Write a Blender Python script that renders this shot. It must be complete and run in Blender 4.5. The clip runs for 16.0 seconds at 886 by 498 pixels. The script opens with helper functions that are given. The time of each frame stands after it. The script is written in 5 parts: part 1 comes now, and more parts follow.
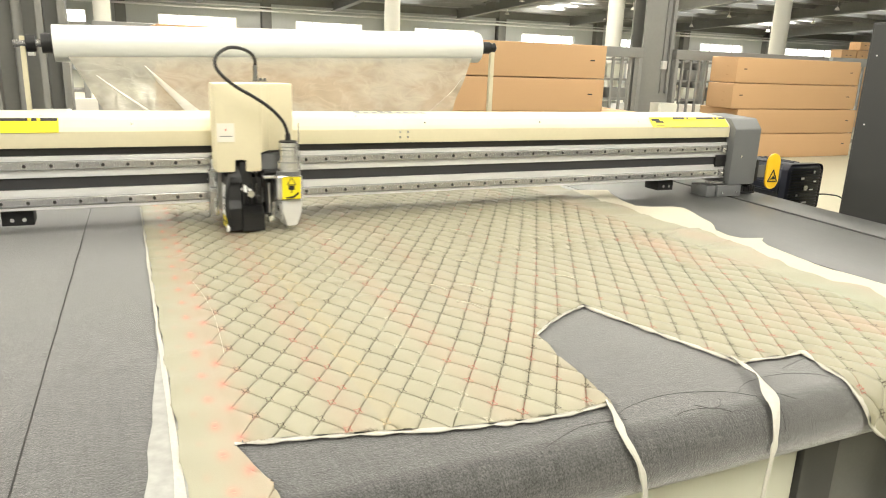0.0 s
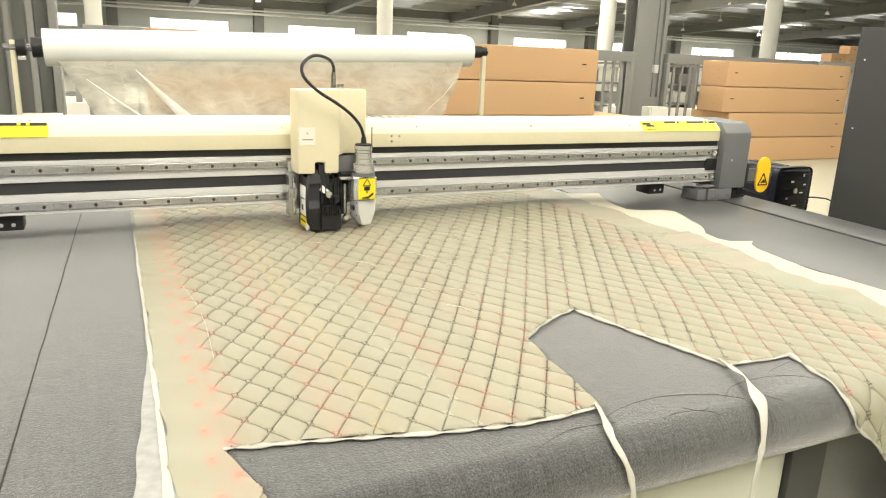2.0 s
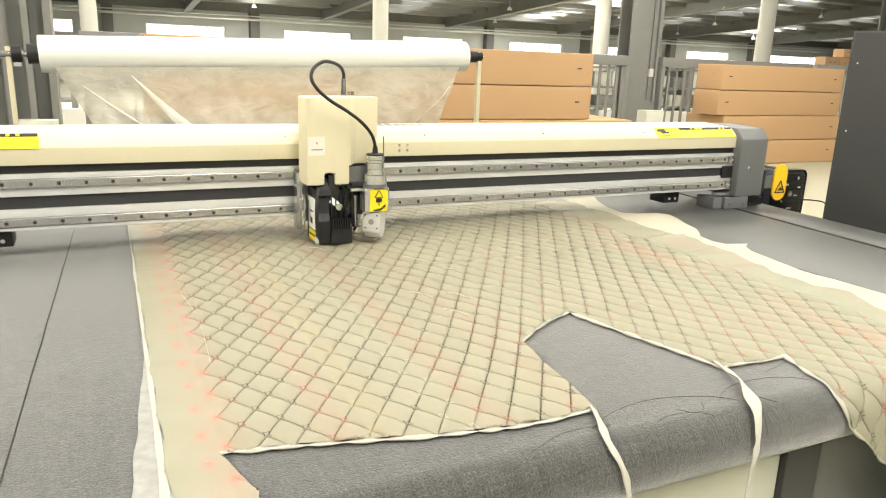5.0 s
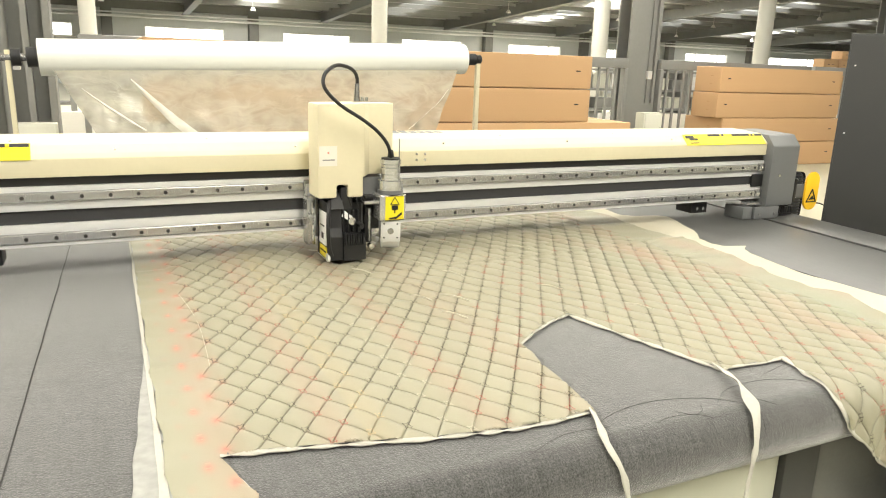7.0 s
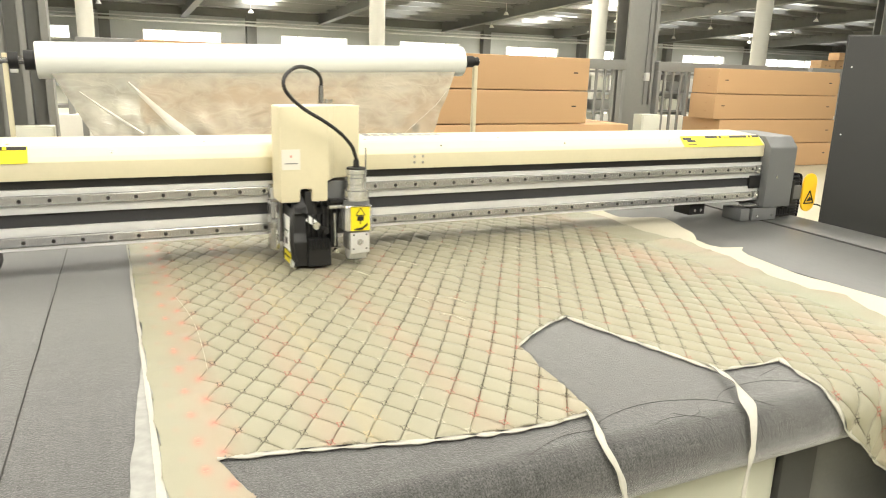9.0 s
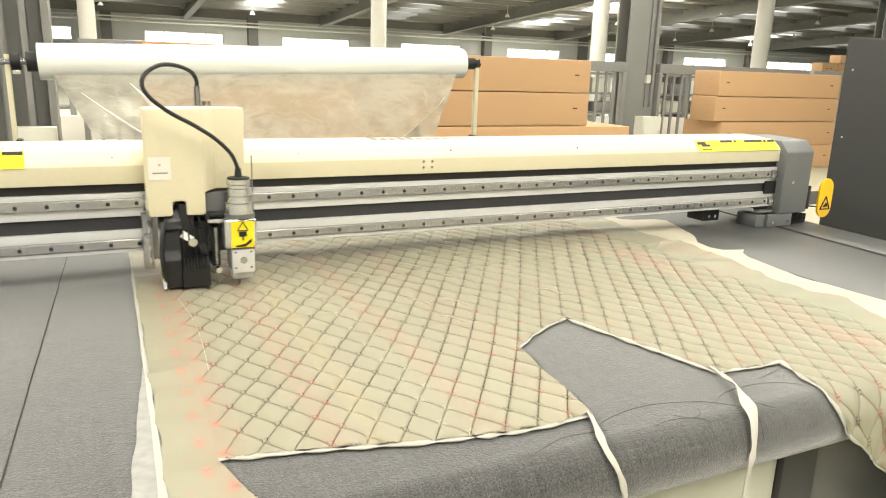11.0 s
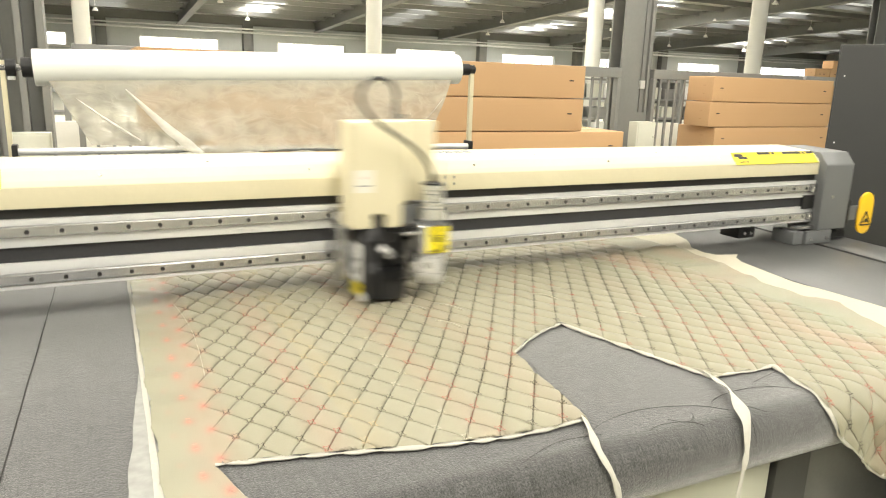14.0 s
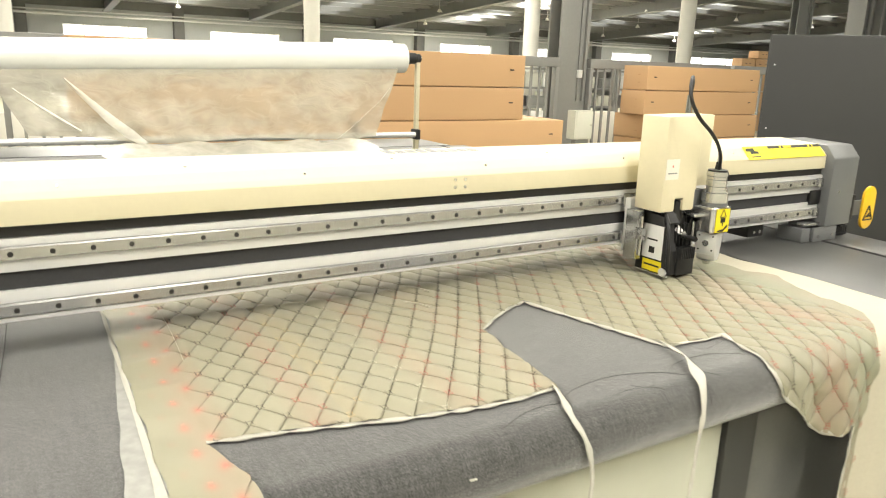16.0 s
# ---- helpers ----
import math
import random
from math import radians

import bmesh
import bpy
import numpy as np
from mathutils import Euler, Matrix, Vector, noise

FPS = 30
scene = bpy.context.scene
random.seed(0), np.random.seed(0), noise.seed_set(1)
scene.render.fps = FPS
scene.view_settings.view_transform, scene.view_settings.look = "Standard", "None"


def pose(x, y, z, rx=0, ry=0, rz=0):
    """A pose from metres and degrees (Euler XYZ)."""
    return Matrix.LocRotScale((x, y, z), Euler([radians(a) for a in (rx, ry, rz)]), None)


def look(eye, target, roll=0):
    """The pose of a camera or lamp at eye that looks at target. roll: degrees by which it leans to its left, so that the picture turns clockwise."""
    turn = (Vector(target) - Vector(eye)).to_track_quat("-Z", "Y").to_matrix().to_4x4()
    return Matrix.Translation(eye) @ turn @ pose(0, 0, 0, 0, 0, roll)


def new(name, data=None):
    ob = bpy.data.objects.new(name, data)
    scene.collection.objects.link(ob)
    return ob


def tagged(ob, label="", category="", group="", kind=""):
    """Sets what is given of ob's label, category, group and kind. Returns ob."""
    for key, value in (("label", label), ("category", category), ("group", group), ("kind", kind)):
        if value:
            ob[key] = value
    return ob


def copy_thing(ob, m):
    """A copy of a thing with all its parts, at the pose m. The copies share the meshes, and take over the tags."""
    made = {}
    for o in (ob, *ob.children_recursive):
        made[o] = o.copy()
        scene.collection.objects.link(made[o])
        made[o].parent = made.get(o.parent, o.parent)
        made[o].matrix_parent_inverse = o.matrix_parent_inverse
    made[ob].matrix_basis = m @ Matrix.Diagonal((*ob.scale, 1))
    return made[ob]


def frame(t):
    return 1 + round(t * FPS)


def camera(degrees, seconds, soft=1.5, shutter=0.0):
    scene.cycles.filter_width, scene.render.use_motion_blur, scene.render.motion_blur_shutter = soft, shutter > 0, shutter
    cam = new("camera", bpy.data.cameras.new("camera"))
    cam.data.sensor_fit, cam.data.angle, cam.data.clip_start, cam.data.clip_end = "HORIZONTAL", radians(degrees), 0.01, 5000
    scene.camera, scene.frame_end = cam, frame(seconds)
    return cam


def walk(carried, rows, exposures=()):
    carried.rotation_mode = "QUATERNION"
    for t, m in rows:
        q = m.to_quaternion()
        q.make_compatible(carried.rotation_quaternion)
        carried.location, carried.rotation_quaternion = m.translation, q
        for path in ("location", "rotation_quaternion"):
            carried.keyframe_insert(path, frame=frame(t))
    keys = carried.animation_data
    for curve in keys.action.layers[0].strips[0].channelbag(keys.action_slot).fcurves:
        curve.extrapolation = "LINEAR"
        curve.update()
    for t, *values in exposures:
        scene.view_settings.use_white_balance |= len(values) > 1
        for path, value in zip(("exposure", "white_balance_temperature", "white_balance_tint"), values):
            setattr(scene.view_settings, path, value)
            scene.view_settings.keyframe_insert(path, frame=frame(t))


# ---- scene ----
cam = camera(63.6, 16.0, soft=1.1, shutter=1.0)
PATH = [
    (0, (-0.33, 0.01, 1.317), (0.476, 1.765, 0.796), 2.2),
    (0.5, (-0.328, 0.012, 1.317), (0.479, 1.766, 0.794), 2.2),
    (1, (-0.329, 0.007, 1.319), (0.482, 1.762, 0.803), 2.1),
    (1.5, (-0.328, 0.004, 1.319), (0.491, 1.755, 0.808), 2.1),
    (2, (-0.326, 0.005, 1.319), (0.498, 1.755, 0.808), 2.2),
    (2.5, (-0.328, 0.003, 1.319), (0.499, 1.753, 0.812), 2.1),
    (3, (-0.328, 0.002, 1.32), (0.499, 1.752, 0.814), 2.1),
    (3.5, (-0.329, 0.003, 1.319), (0.501, 1.752, 0.815), 2.2),
    (4, (-0.328, 0.001, 1.32), (0.502, 1.75, 0.817), 2.1),
    (6.5, (-0.326, -0.002, 1.32), (0.508, 1.747, 0.827), 1.9),
    (7, (-0.327, -0.003, 1.321), (0.508, 1.746, 0.829), 1.9),
    (7.5, (-0.327, -0.003, 1.321), (0.509, 1.747, 0.83), 1.8),
    (8, (-0.326, -0.003, 1.322), (0.511, 1.746, 0.831), 1.9),
    (8.5, (-0.326, -0.005, 1.322), (0.511, 1.745, 0.834), 1.9),
    (9, (-0.326, -0.005, 1.322), (0.514, 1.744, 0.835), 1.8),
    (11.5, (-0.328, -0.008, 1.323), (0.51, 1.743, 0.845), 1.9),
    (12, (-0.329, -0.011, 1.324), (0.511, 1.742, 0.852), 1.9),
    (12.5, (-0.33, -0.012, 1.325), (0.511, 1.742, 0.858), 1.9),
    (13, (-0.33, -0.013, 1.325), (0.511, 1.741, 0.86), 1.9),
    (13.5, (-0.331, -0.013, 1.325), (0.514, 1.74, 0.86), 1.9),
    (14, (-0.33, -0.013, 1.325), (0.521, 1.736, 0.857), 1.9),
    (14.5, (-0.331, -0.01, 1.324), (0.532, 1.732, 0.855), 2.0),
    (15, (-0.341, -0.012, 1.324), (0.573, 1.704, 0.855), 1.7),
    (15.5, (-0.384, -0.007, 1.321), (0.595, 1.67, 0.84), 1.1),
    (16, (-0.395, -0.029, 1.319), (0.599, 1.636, 0.83), 1.9),
]
walk(cam, [(t, look(eye, target, roll)) for t, eye, target, roll in PATH])

# ---- light ----
world = bpy.data.worlds.new("world")
scene.world = world
world.use_nodes = True
wn = world.node_tree.nodes
sky = wn.new("ShaderNodeTexSky")
sky.sky_type, sky.sun_disc, sky.sun_elevation, sky.sun_rotation = "NISHITA", False, radians(50), radians(200)
world.node_tree.links.new(sky.outputs[0], wn["Background"].inputs[0])
wn["Background"].inputs[1].default_value = 0.12
sun = new("sun", bpy.data.lights.new("sun", "SUN"))
sun.data.energy, sun.data.angle, sun.data.color = 1.0, radians(10), (1, 0.95, 0.88)
sun.matrix_world = look((0, 0, 20), (-4, 9, 0))


def skylight_lamp(x, y, z, sx, sy, watts, tilt=(0, 0)):
    lamp = new("skylight_lamp", bpy.data.lights.new("skylight_lamp", "AREA"))
    lamp.data.shape, lamp.data.size, lamp.data.size_y = "RECTANGLE", sx, sy
    lamp.data.energy, lamp.data.color = watts, (1.0, 0.945, 0.835)
    lamp.matrix_world = pose(x, y, z, tilt[0], tilt[1], 0)


for lx, ly, lz, watts in ((0.5, 4.3, 5.9, 150), (0.5, -3.2, 6.2, 590), (6.9, 4.3, 5.9, 420), (-8.3, 4.3, 5.9, 1050), (-8.3, -3.2, 6.2, 900), (6.9, -3.2, 6.2, 500), (6.9, 12.2, 5.5, 600), (-8.3, 12.2, 5.5, 620),
                          (14.2, 19.3, 5.1, 1250), (0.5, 19.3, 5.1, 1200), (22.3, 27.2, 4.7, 1500), (6.9, 27.2, 4.7, 1500), (0.5, 12.2, 5.5, 400), (6.9, 34.2, 4.25, 500), (22.3, 34.2, 4.25, 650), (38.9, 34.2, 4.25, 650)):
    skylight_lamp(lx, ly, lz, 1.4, 5.0, watts)


# ---- materials ----
def material(name, base, rough=0.6, metal=0.0, grain=0.0, scale=40.0, bump=0.0, spread=0.0, spread_scale=4.0, second=None, coat=0.0, stretch=None, emit=0.0, island=0.0, spread_stretch=None, sheen=0.0):
    """Base colour with fine grain and broad stains; bump in metres."""
    m = bpy.data.materials.new(name)
    m.use_nodes = True
    nodes, links = m.node_tree.nodes, m.node_tree.links
    b = nodes["Principled BSDF"]
    b.inputs["Roughness"].default_value, b.inputs["Metallic"].default_value = rough, metal
    b.inputs["Coat Weight"].default_value = coat
    b.inputs["Sheen Weight"].default_value, b.inputs["Sheen Roughness"].default_value = sheen, 0.45
    base = (*base, 1)
    coords = nodes.new("ShaderNodeTexCoord")
    mapping = nodes.new("ShaderNodeMapping")
    if stretch:
        mapping.inputs["Scale"].default_value = stretch
    links.new(coords.outputs["Object"], mapping.inputs["Vector"])
    fine = nodes.new("ShaderNodeTexNoise")
    fine.inputs["Scale"].default_value, fine.inputs["Detail"].default_value = scale, 4
    links.new(mapping.outputs[0], fine.inputs["Vector"])
    broad = nodes.new("ShaderNodeTexNoise")
    broad.inputs["Scale"].default_value, broad.inputs["Detail"].default_value = spread_scale, 3
    if spread_stretch:
        wide = nodes.new("ShaderNodeMapping")
        wide.inputs["Scale"].default_value = spread_stretch
        links.new(coords.outputs["Object"], wide.inputs["Vector"])
        links.new(wide.outputs[0], broad.inputs["Vector"])
    else:
        links.new(coords.outputs["Object"], broad.inputs["Vector"])
    mix1 = nodes.new("ShaderNodeMix")
    mix1.data_type, mix1.blend_type = "RGBA", "MIX"
    mix1.inputs["A"].default_value = base
    mix1.inputs["B"].default_value = (*(second or [c * 0.55 for c in base[:3]]), 1)
    amount = nodes.new("ShaderNodeMath")
    amount.operation = "MULTIPLY_ADD"
    amount.inputs[1].default_value, amount.inputs[2].default_value = 2.6, -0.8
    amount.use_clamp = True
    links.new(broad.outputs["Fac"], amount.inputs[0])
    amount2 = nodes.new("ShaderNodeMath")
    amount2.operation = "MULTIPLY"
    amount2.inputs[1].default_value = spread
    links.new(amount.outputs[0], amount2.inputs[0])
    links.new(amount2.outputs[0], mix1.inputs["Factor"])
    bright = nodes.new("ShaderNodeMath")
    bright.operation = "MULTIPLY_ADD"
    bright.inputs[1].default_value, bright.inputs[2].default_value = 2 * grain, 1 - grain
    links.new(fine.outputs["Fac"], bright.inputs[0])
    out = bright.outputs[0]
    if island:
        info = nodes.new("ShaderNodeObjectInfo")
        vary = nodes.new("ShaderNodeMath")
        vary.operation = "MULTIPLY_ADD"
        vary.inputs[1].default_value, vary.inputs[2].default_value = 2 * island, 1 - island
        links.new(info.outputs["Random"], vary.inputs[0])
        both = nodes.new("ShaderNodeMath")
        both.operation = "MULTIPLY"
        links.new(out, both.inputs[0])
        links.new(vary.outputs[0], both.inputs[1])
        out = both.outputs[0]
    scaled = nodes.new("ShaderNodeVectorMath")
    scaled.operation = "SCALE"
    links.new(mix1.outputs["Result"], scaled.inputs[0])
    links.new(out, scaled.inputs["Scale"])
    links.new(scaled.outputs[0], b.inputs["Base Color"])
    if bump:
        bp = nodes.new("ShaderNodeBump")
        bp.inputs["Distance"].default_value = bump
        links.new(fine.outputs["Fac"], bp.inputs["Height"])
        links.new(bp.outputs[0], b.inputs["Normal"])
    if emit:
        b.inputs["Emission Color"].default_value = base
        b.inputs["Emission Strength"].default_value = emit
    return m


CREAM = material("cream_paint", (0.70, 0.64, 0.445), 0.62, grain=0.03, scale=90, bump=0.0002, spread=0.10)
FELT = material("grey_felt", (0.060, 0.060, 0.0575), 0.95, grain=1.5, scale=430, bump=0.0009, spread=0.45, spread_scale=6, second=(0.049, 0.049, 0.047), sheen=0.80, spread_stretch=(9, 1.0, 1))


def add_weave(m, strength):
    """Crossed short streaks, as of a needled weave, over the base colour."""
    nodes, links = m.node_tree.nodes, m.node_tree.links
    b = nodes["Principled BSDF"]
    old = b.inputs["Base Color"].links[0].from_socket
    coords = nodes.new("ShaderNodeTexCoord")
    total = None
    for stretch in ((260, 16, 16), (22, 210, 210)):
        mapping = nodes.new("ShaderNodeMapping")
        mapping.inputs["Scale"].default_value = stretch
        links.new(coords.outputs["Object"], mapping.inputs["Vector"])
        streak = nodes.new("ShaderNodeTexNoise")
        streak.inputs["Scale"].default_value, streak.inputs["Detail"].default_value = 1.0, 2
        links.new(mapping.outputs[0], streak.inputs["Vector"])
        gain = nodes.new("ShaderNodeMath")
        gain.operation = "MULTIPLY_ADD"
        gain.inputs[1].default_value, gain.inputs[2].default_value = 2 * strength, 1 - strength
        links.new(streak.outputs["Fac"], gain.inputs[0])
        if total is None:
            total = gain.outputs[0]
        else:
            both = nodes.new("ShaderNodeMath")
            both.operation = "MULTIPLY"
            links.new(total, both.inputs[0])
            links.new(gain.outputs[0], both.inputs[1])
            total = both.outputs[0]
    scaled = nodes.new("ShaderNodeVectorMath")
    scaled.operation = "SCALE"
    links.new(old, scaled.inputs[0])
    links.new(total, scaled.inputs["Scale"])
    links.new(scaled.outputs[0], b.inputs["Base Color"])


add_weave(FELT, 0.46)
LEATHER = material("beige_leatherette", (0.272, 0.257, 0.184), 0.55, grain=0.06, scale=700, bump=0.0003, spread=0.45, spread_scale=3, second=(0.240, 0.229, 0.168))


def add_stains(m):
    """Thread dye that has bled into the leatherette, held in the mesh's 'stain' colours."""
    nodes, links = m.node_tree.nodes, m.node_tree.links
    b = nodes["Principled BSDF"]
    old = b.inputs["Base Color"].links[0].from_socket
    stain = nodes.new("ShaderNodeAttribute")
    stain.attribute_name = "stain"
    mix = nodes.new("ShaderNodeMix")
    mix.data_type = "RGBA"
    links.new(stain.outputs["Alpha"], mix.inputs["Factor"])
    links.new(old, mix.inputs["A"])
    links.new(stain.outputs["Color"], mix.inputs["B"])
    links.new(mix.outputs["Result"], b.inputs["Base Color"])


add_stains(LEATHER)
FOAM = material("white_foam_backing", (0.47, 0.455, 0.40), 0.85, grain=0.10, scale=160, bump=0.001, spread=0.2)
SCRIM = material("cream_scrim", (0.48, 0.45, 0.355), 0.8, grain=0.06, scale=120, bump=0.0006, spread=0.15)
PAPER = material("translucent_backing", (0.32, 0.32, 0.30), 0.7, grain=0.30, scale=60, bump=0.0006, spread=0.3)
THREADS = {
    "black": material("black_thread", (0.050, 0.040, 0.025), 0.7, grain=0.1),
    "red": material("red_thread", (0.30, 0.065, 0.045), 0.7, grain=0.1),
    "yellow": material("yellow_thread", (0.46, 0.34, 0.17), 0.7, grain=0.1),
    "white": material("white_thread", (0.50, 0.47, 0.37), 0.7, grain=0.1),
    "pink": material("faded_pink_thread", (0.66, 0.27, 0.20), 0.7, grain=0.1),
}
ALU = material("anodised_aluminium", (0.80, 0.80, 0.79), 0.30, 0.42, grain=0.06, scale=60, stretch=(0.4, 30, 30), bump=0.0001, spread=0.1)
STEEL = material("ground_steel_rail", (0.47, 0.47, 0.465), 0.24, 0.85, grain=0.12, scale=50, stretch=(0.3, 40, 40))
BLACK = material("black_plastic", (0.012, 0.012, 0.012), 0.5, grain=0.12, scale=120, bump=0.0003)
RUBBER = material("black_belt", (0.03, 0.03, 0.031), 0.7, grain=0.2, scale=200)
GREY_PAINT = material("grey_machine_paint", (0.15, 0.155, 0.155), 0.42, grain=0.06, scale=220, bump=0.0003, spread=0.15)
DECK = material("brushed_grey_deck", (0.056, 0.057, 0.054), 0.44, grain=0.25, scale=70, stretch=(6, 0.6, 1), spread=0.45, spread_scale=5, second=(0.085, 0.085, 0.082))
MID_GREY = material("mid_grey_panel", (0.125, 0.128, 0.122), 0.42, grain=0.10, scale=160, spread=0.35, spread_scale=3)
DARK_PANEL = material("charcoal_cabinet_paint", (0.035, 0.036, 0.0345), 0.55, grain=0.07, scale=260, bump=0.0003, spread=0.15)
YELLOW = material("yellow_warning_vinyl", (0.86, 0.72, 0.02), 0.35, grain=0.03, spread=0.05)
ORANGE_YELLOW = material("yellow_switch_plastic", (0.86, 0.52, 0.02), 0.35, grain=0.03, spread=0.05)
# Print black, also used for the painted shade in the beam-cover gap.
INK_AND_SHADE = material("black_print_and_gap_shade", (0.015, 0.014, 0.012), 0.5, grain=0.05)
WHITE_LABEL = material("white_label_paper", (0.8, 0.8, 0.78), 0.6, grain=0.04)
PALE_LABEL = material("ivory_label_paper", (0.76, 0.73, 0.64), 0.6, grain=0.04)
WHITE_PLASTIC = material("white_machined_block", (0.74, 0.74, 0.72), 0.3, 0.4, grain=0.05, spread=0.1)
SILVER = material("turned_silver_metal", (0.74, 0.74, 0.725), 0.22, 0.85, grain=0.08, scale=60, stretch=(1, 1, 30), spread=0.1)
CHROME = material("chrome_collar", (0.72, 0.72, 0.70), 0.18, 1.0, grain=0.04)
CARD = material("brown_cardboard", (0.505, 0.318, 0.165), 0.75, grain=0.05, scale=70, bump=0.0005, spread=0.22, spread_scale=1.6, second=(0.47, 0.285, 0.14), island=0.07)
TAPE = material("brown_tape", (0.40, 0.22, 0.09), 0.35, grain=0.04)
ROLL = material("white_film_roll", (0.85, 0.86, 0.80), 0.3, grain=0.03, scale=20, stretch=(1, 12, 12), spread=0.06)
CONCRETE = material("epoxy_floor", (0.46, 0.44, 0.33), 0.35, grain=0.08, scale=30, spread=0.3, spread_scale=0.7, second=(0.38, 0.37, 0.30))
STEEL_COLUMN = material("grey_steel_paint", (0.225, 0.225, 0.215), 0.5, grain=0.06, scale=30, spread=0.15, spread_scale=1)
WHITE_PAINT = material("white_column_paint", (0.78, 0.76, 0.70), 0.45, grain=0.03, spread=0.1, spread_scale=1)
COLUMN_PAINT = material("off_white_column_paint", (0.56, 0.55, 0.49), 0.5, grain=0.04, spread=0.2, spread_scale=1)
MOTOR_BLACK = material("blue_black_motor_enamel", (0.012, 0.014, 0.024), 0.35, grain=0.1, scale=120, bump=0.0003)
WALL_PAINT = material("pale_grey_cladding", (0.54, 0.56, 0.555), 0.6, grain=0.05, scale=10, spread=0.15, spread_scale=0.3)
ROOF_SHEET = material("grey_roof_sheet", (0.38, 0.38, 0.35), 0.5, 0.2, grain=0.08, scale=8, spread=0.25, spread_scale=0.4)
TRUSS = material("dark_steel_beam", (0.16, 0.16, 0.15), 0.55, grain=0.08, scale=20, spread=0.2)
BOX_PAINT = material("beige_switchbox_paint", (0.60, 0.60, 0.52), 0.45, grain=0.04, spread=0.12)
PANEL_PAINT = material("pale_grey_panel_paint", (0.52, 0.53, 0.44), 0.4, grain=0.03, spread=0.12)
GLOW = material("daylight_backdrop", (1.0, 0.99, 0.96), 1.0, emit=2.6)


def film_material(name, base, low, high):
    m = bpy.data.materials.new(name)
    m.use_nodes = True
    nodes, links = m.node_tree.nodes, m.node_tree.links
    b = nodes["Principled BSDF"]
    b.inputs["Base Color"].default_value = (*base, 1)
    b.inputs["Roughness"].default_value = 0.22
    clear = nodes.new("ShaderNodeBsdfTransparent")
    clear.inputs[0].default_value = (0.93, 0.93, 0.90, 1)
    coords = nodes.new("ShaderNodeTexCoord")
    mapping = nodes.new("ShaderNodeMapping")
    mapping.inputs["Scale"].default_value = (1.5, 1, 3.0)
    mapping.inputs["Rotation"].default_value = (0, radians(-38), 0)
    links.new(coords.outputs["Object"], mapping.inputs[0])
    crease = nodes.new("ShaderNodeTexNoise")
    crease.inputs["Scale"].default_value, crease.inputs["Detail"].default_value, crease.inputs["Distortion"].default_value = 2.6, 4, 0.35
    links.new(mapping.outputs[0], crease.inputs["Vector"])
    bp = nodes.new("ShaderNodeBump")
    bp.inputs["Distance"].default_value, bp.inputs["Strength"].default_value = 0.03, 0.34
    ridged = nodes.new("ShaderNodeTexNoise")
    ridged.inputs["Scale"].default_value, ridged.inputs["Detail"].default_value, ridged.inputs["Distortion"].default_value = 5.5, 2.5, 0.9
    links.new(mapping.outputs[0], ridged.inputs["Vector"])
    away = nodes.new("ShaderNodeMath")
    away.operation = "SUBTRACT"
    away.inputs[1].default_value = 0.5
    links.new(ridged.outputs["Fac"], away.inputs[0])
    sharp = nodes.new("ShaderNodeMath")
    sharp.operation = "ABSOLUTE"
    links.new(away.outputs[0], sharp.inputs[0])
    height = nodes.new("ShaderNodeMath")
    height.operation = "MULTIPLY_ADD"
    height.inputs[1].default_value = -0.7
    links.new(sharp.outputs[0], height.inputs[0])
    links.new(crease.outputs["Fac"], height.inputs[2])
    links.new(height.outputs[0], bp.inputs["Height"])
    links.new(bp.outputs[0], b.inputs["Normal"])
    ramp = nodes.new("ShaderNodeMapRange")
    ramp.inputs["From Min"].default_value, ramp.inputs["From Max"].default_value = 0.28, 0.62
    ramp.inputs["To Min"].default_value, ramp.inputs["To Max"].default_value = low, high
    links.new(height.outputs[0], ramp.inputs["Value"])
    mix = nodes.new("ShaderNodeMixShader")
    links.new(ramp.outputs[0], mix.inputs[0])
    links.new(clear.outputs[0], mix.inputs[1])
    links.new(b.outputs[0], mix.inputs[2])
    links.new(mix.outputs[0], nodes["Material Output"].inputs[0])
    return m


FILM = film_material("clear_plastic_film", (0.58, 0.55, 0.46), 0.50, 0.80)
PLEAT = film_material("doubled_plastic_film", (0.86, 0.84, 0.76), 0.58, 0.88)


# ---- builders ----
def box(bm, x0, x1, y0, y1, z0, z1, bevel=0.0, segments=2):
    r = bmesh.ops.create_cube(bm, size=1, matrix=Matrix.Translation(((x0 + x1) / 2, (y0 + y1) / 2, (z0 + z1) / 2)) @ Matrix.Diagonal((x1 - x0, y1 - y0, z1 - z0, 1)))
    if bevel:
        edges = list({e for v in r["verts"] for e in v.link_edges})
        bmesh.ops.bevel(bm, geom=edges, offset=bevel, segments=segments, profile=0.6, affect="EDGES")
    return bm


def rod(bm, a, b, r0, r1=None, n=16):
    a, b = Vector(a), Vector(b)
    m = Matrix.Translation((a + b) / 2) @ (b - a).to_track_quat("Z", "Y").to_matrix().to_4x4()
    bmesh.ops.create_cone(bm, cap_ends=True, segments=n, radius1=r0, radius2=r0 if r1 is None else r1, depth=(b - a).length, matrix=m)
    return bm


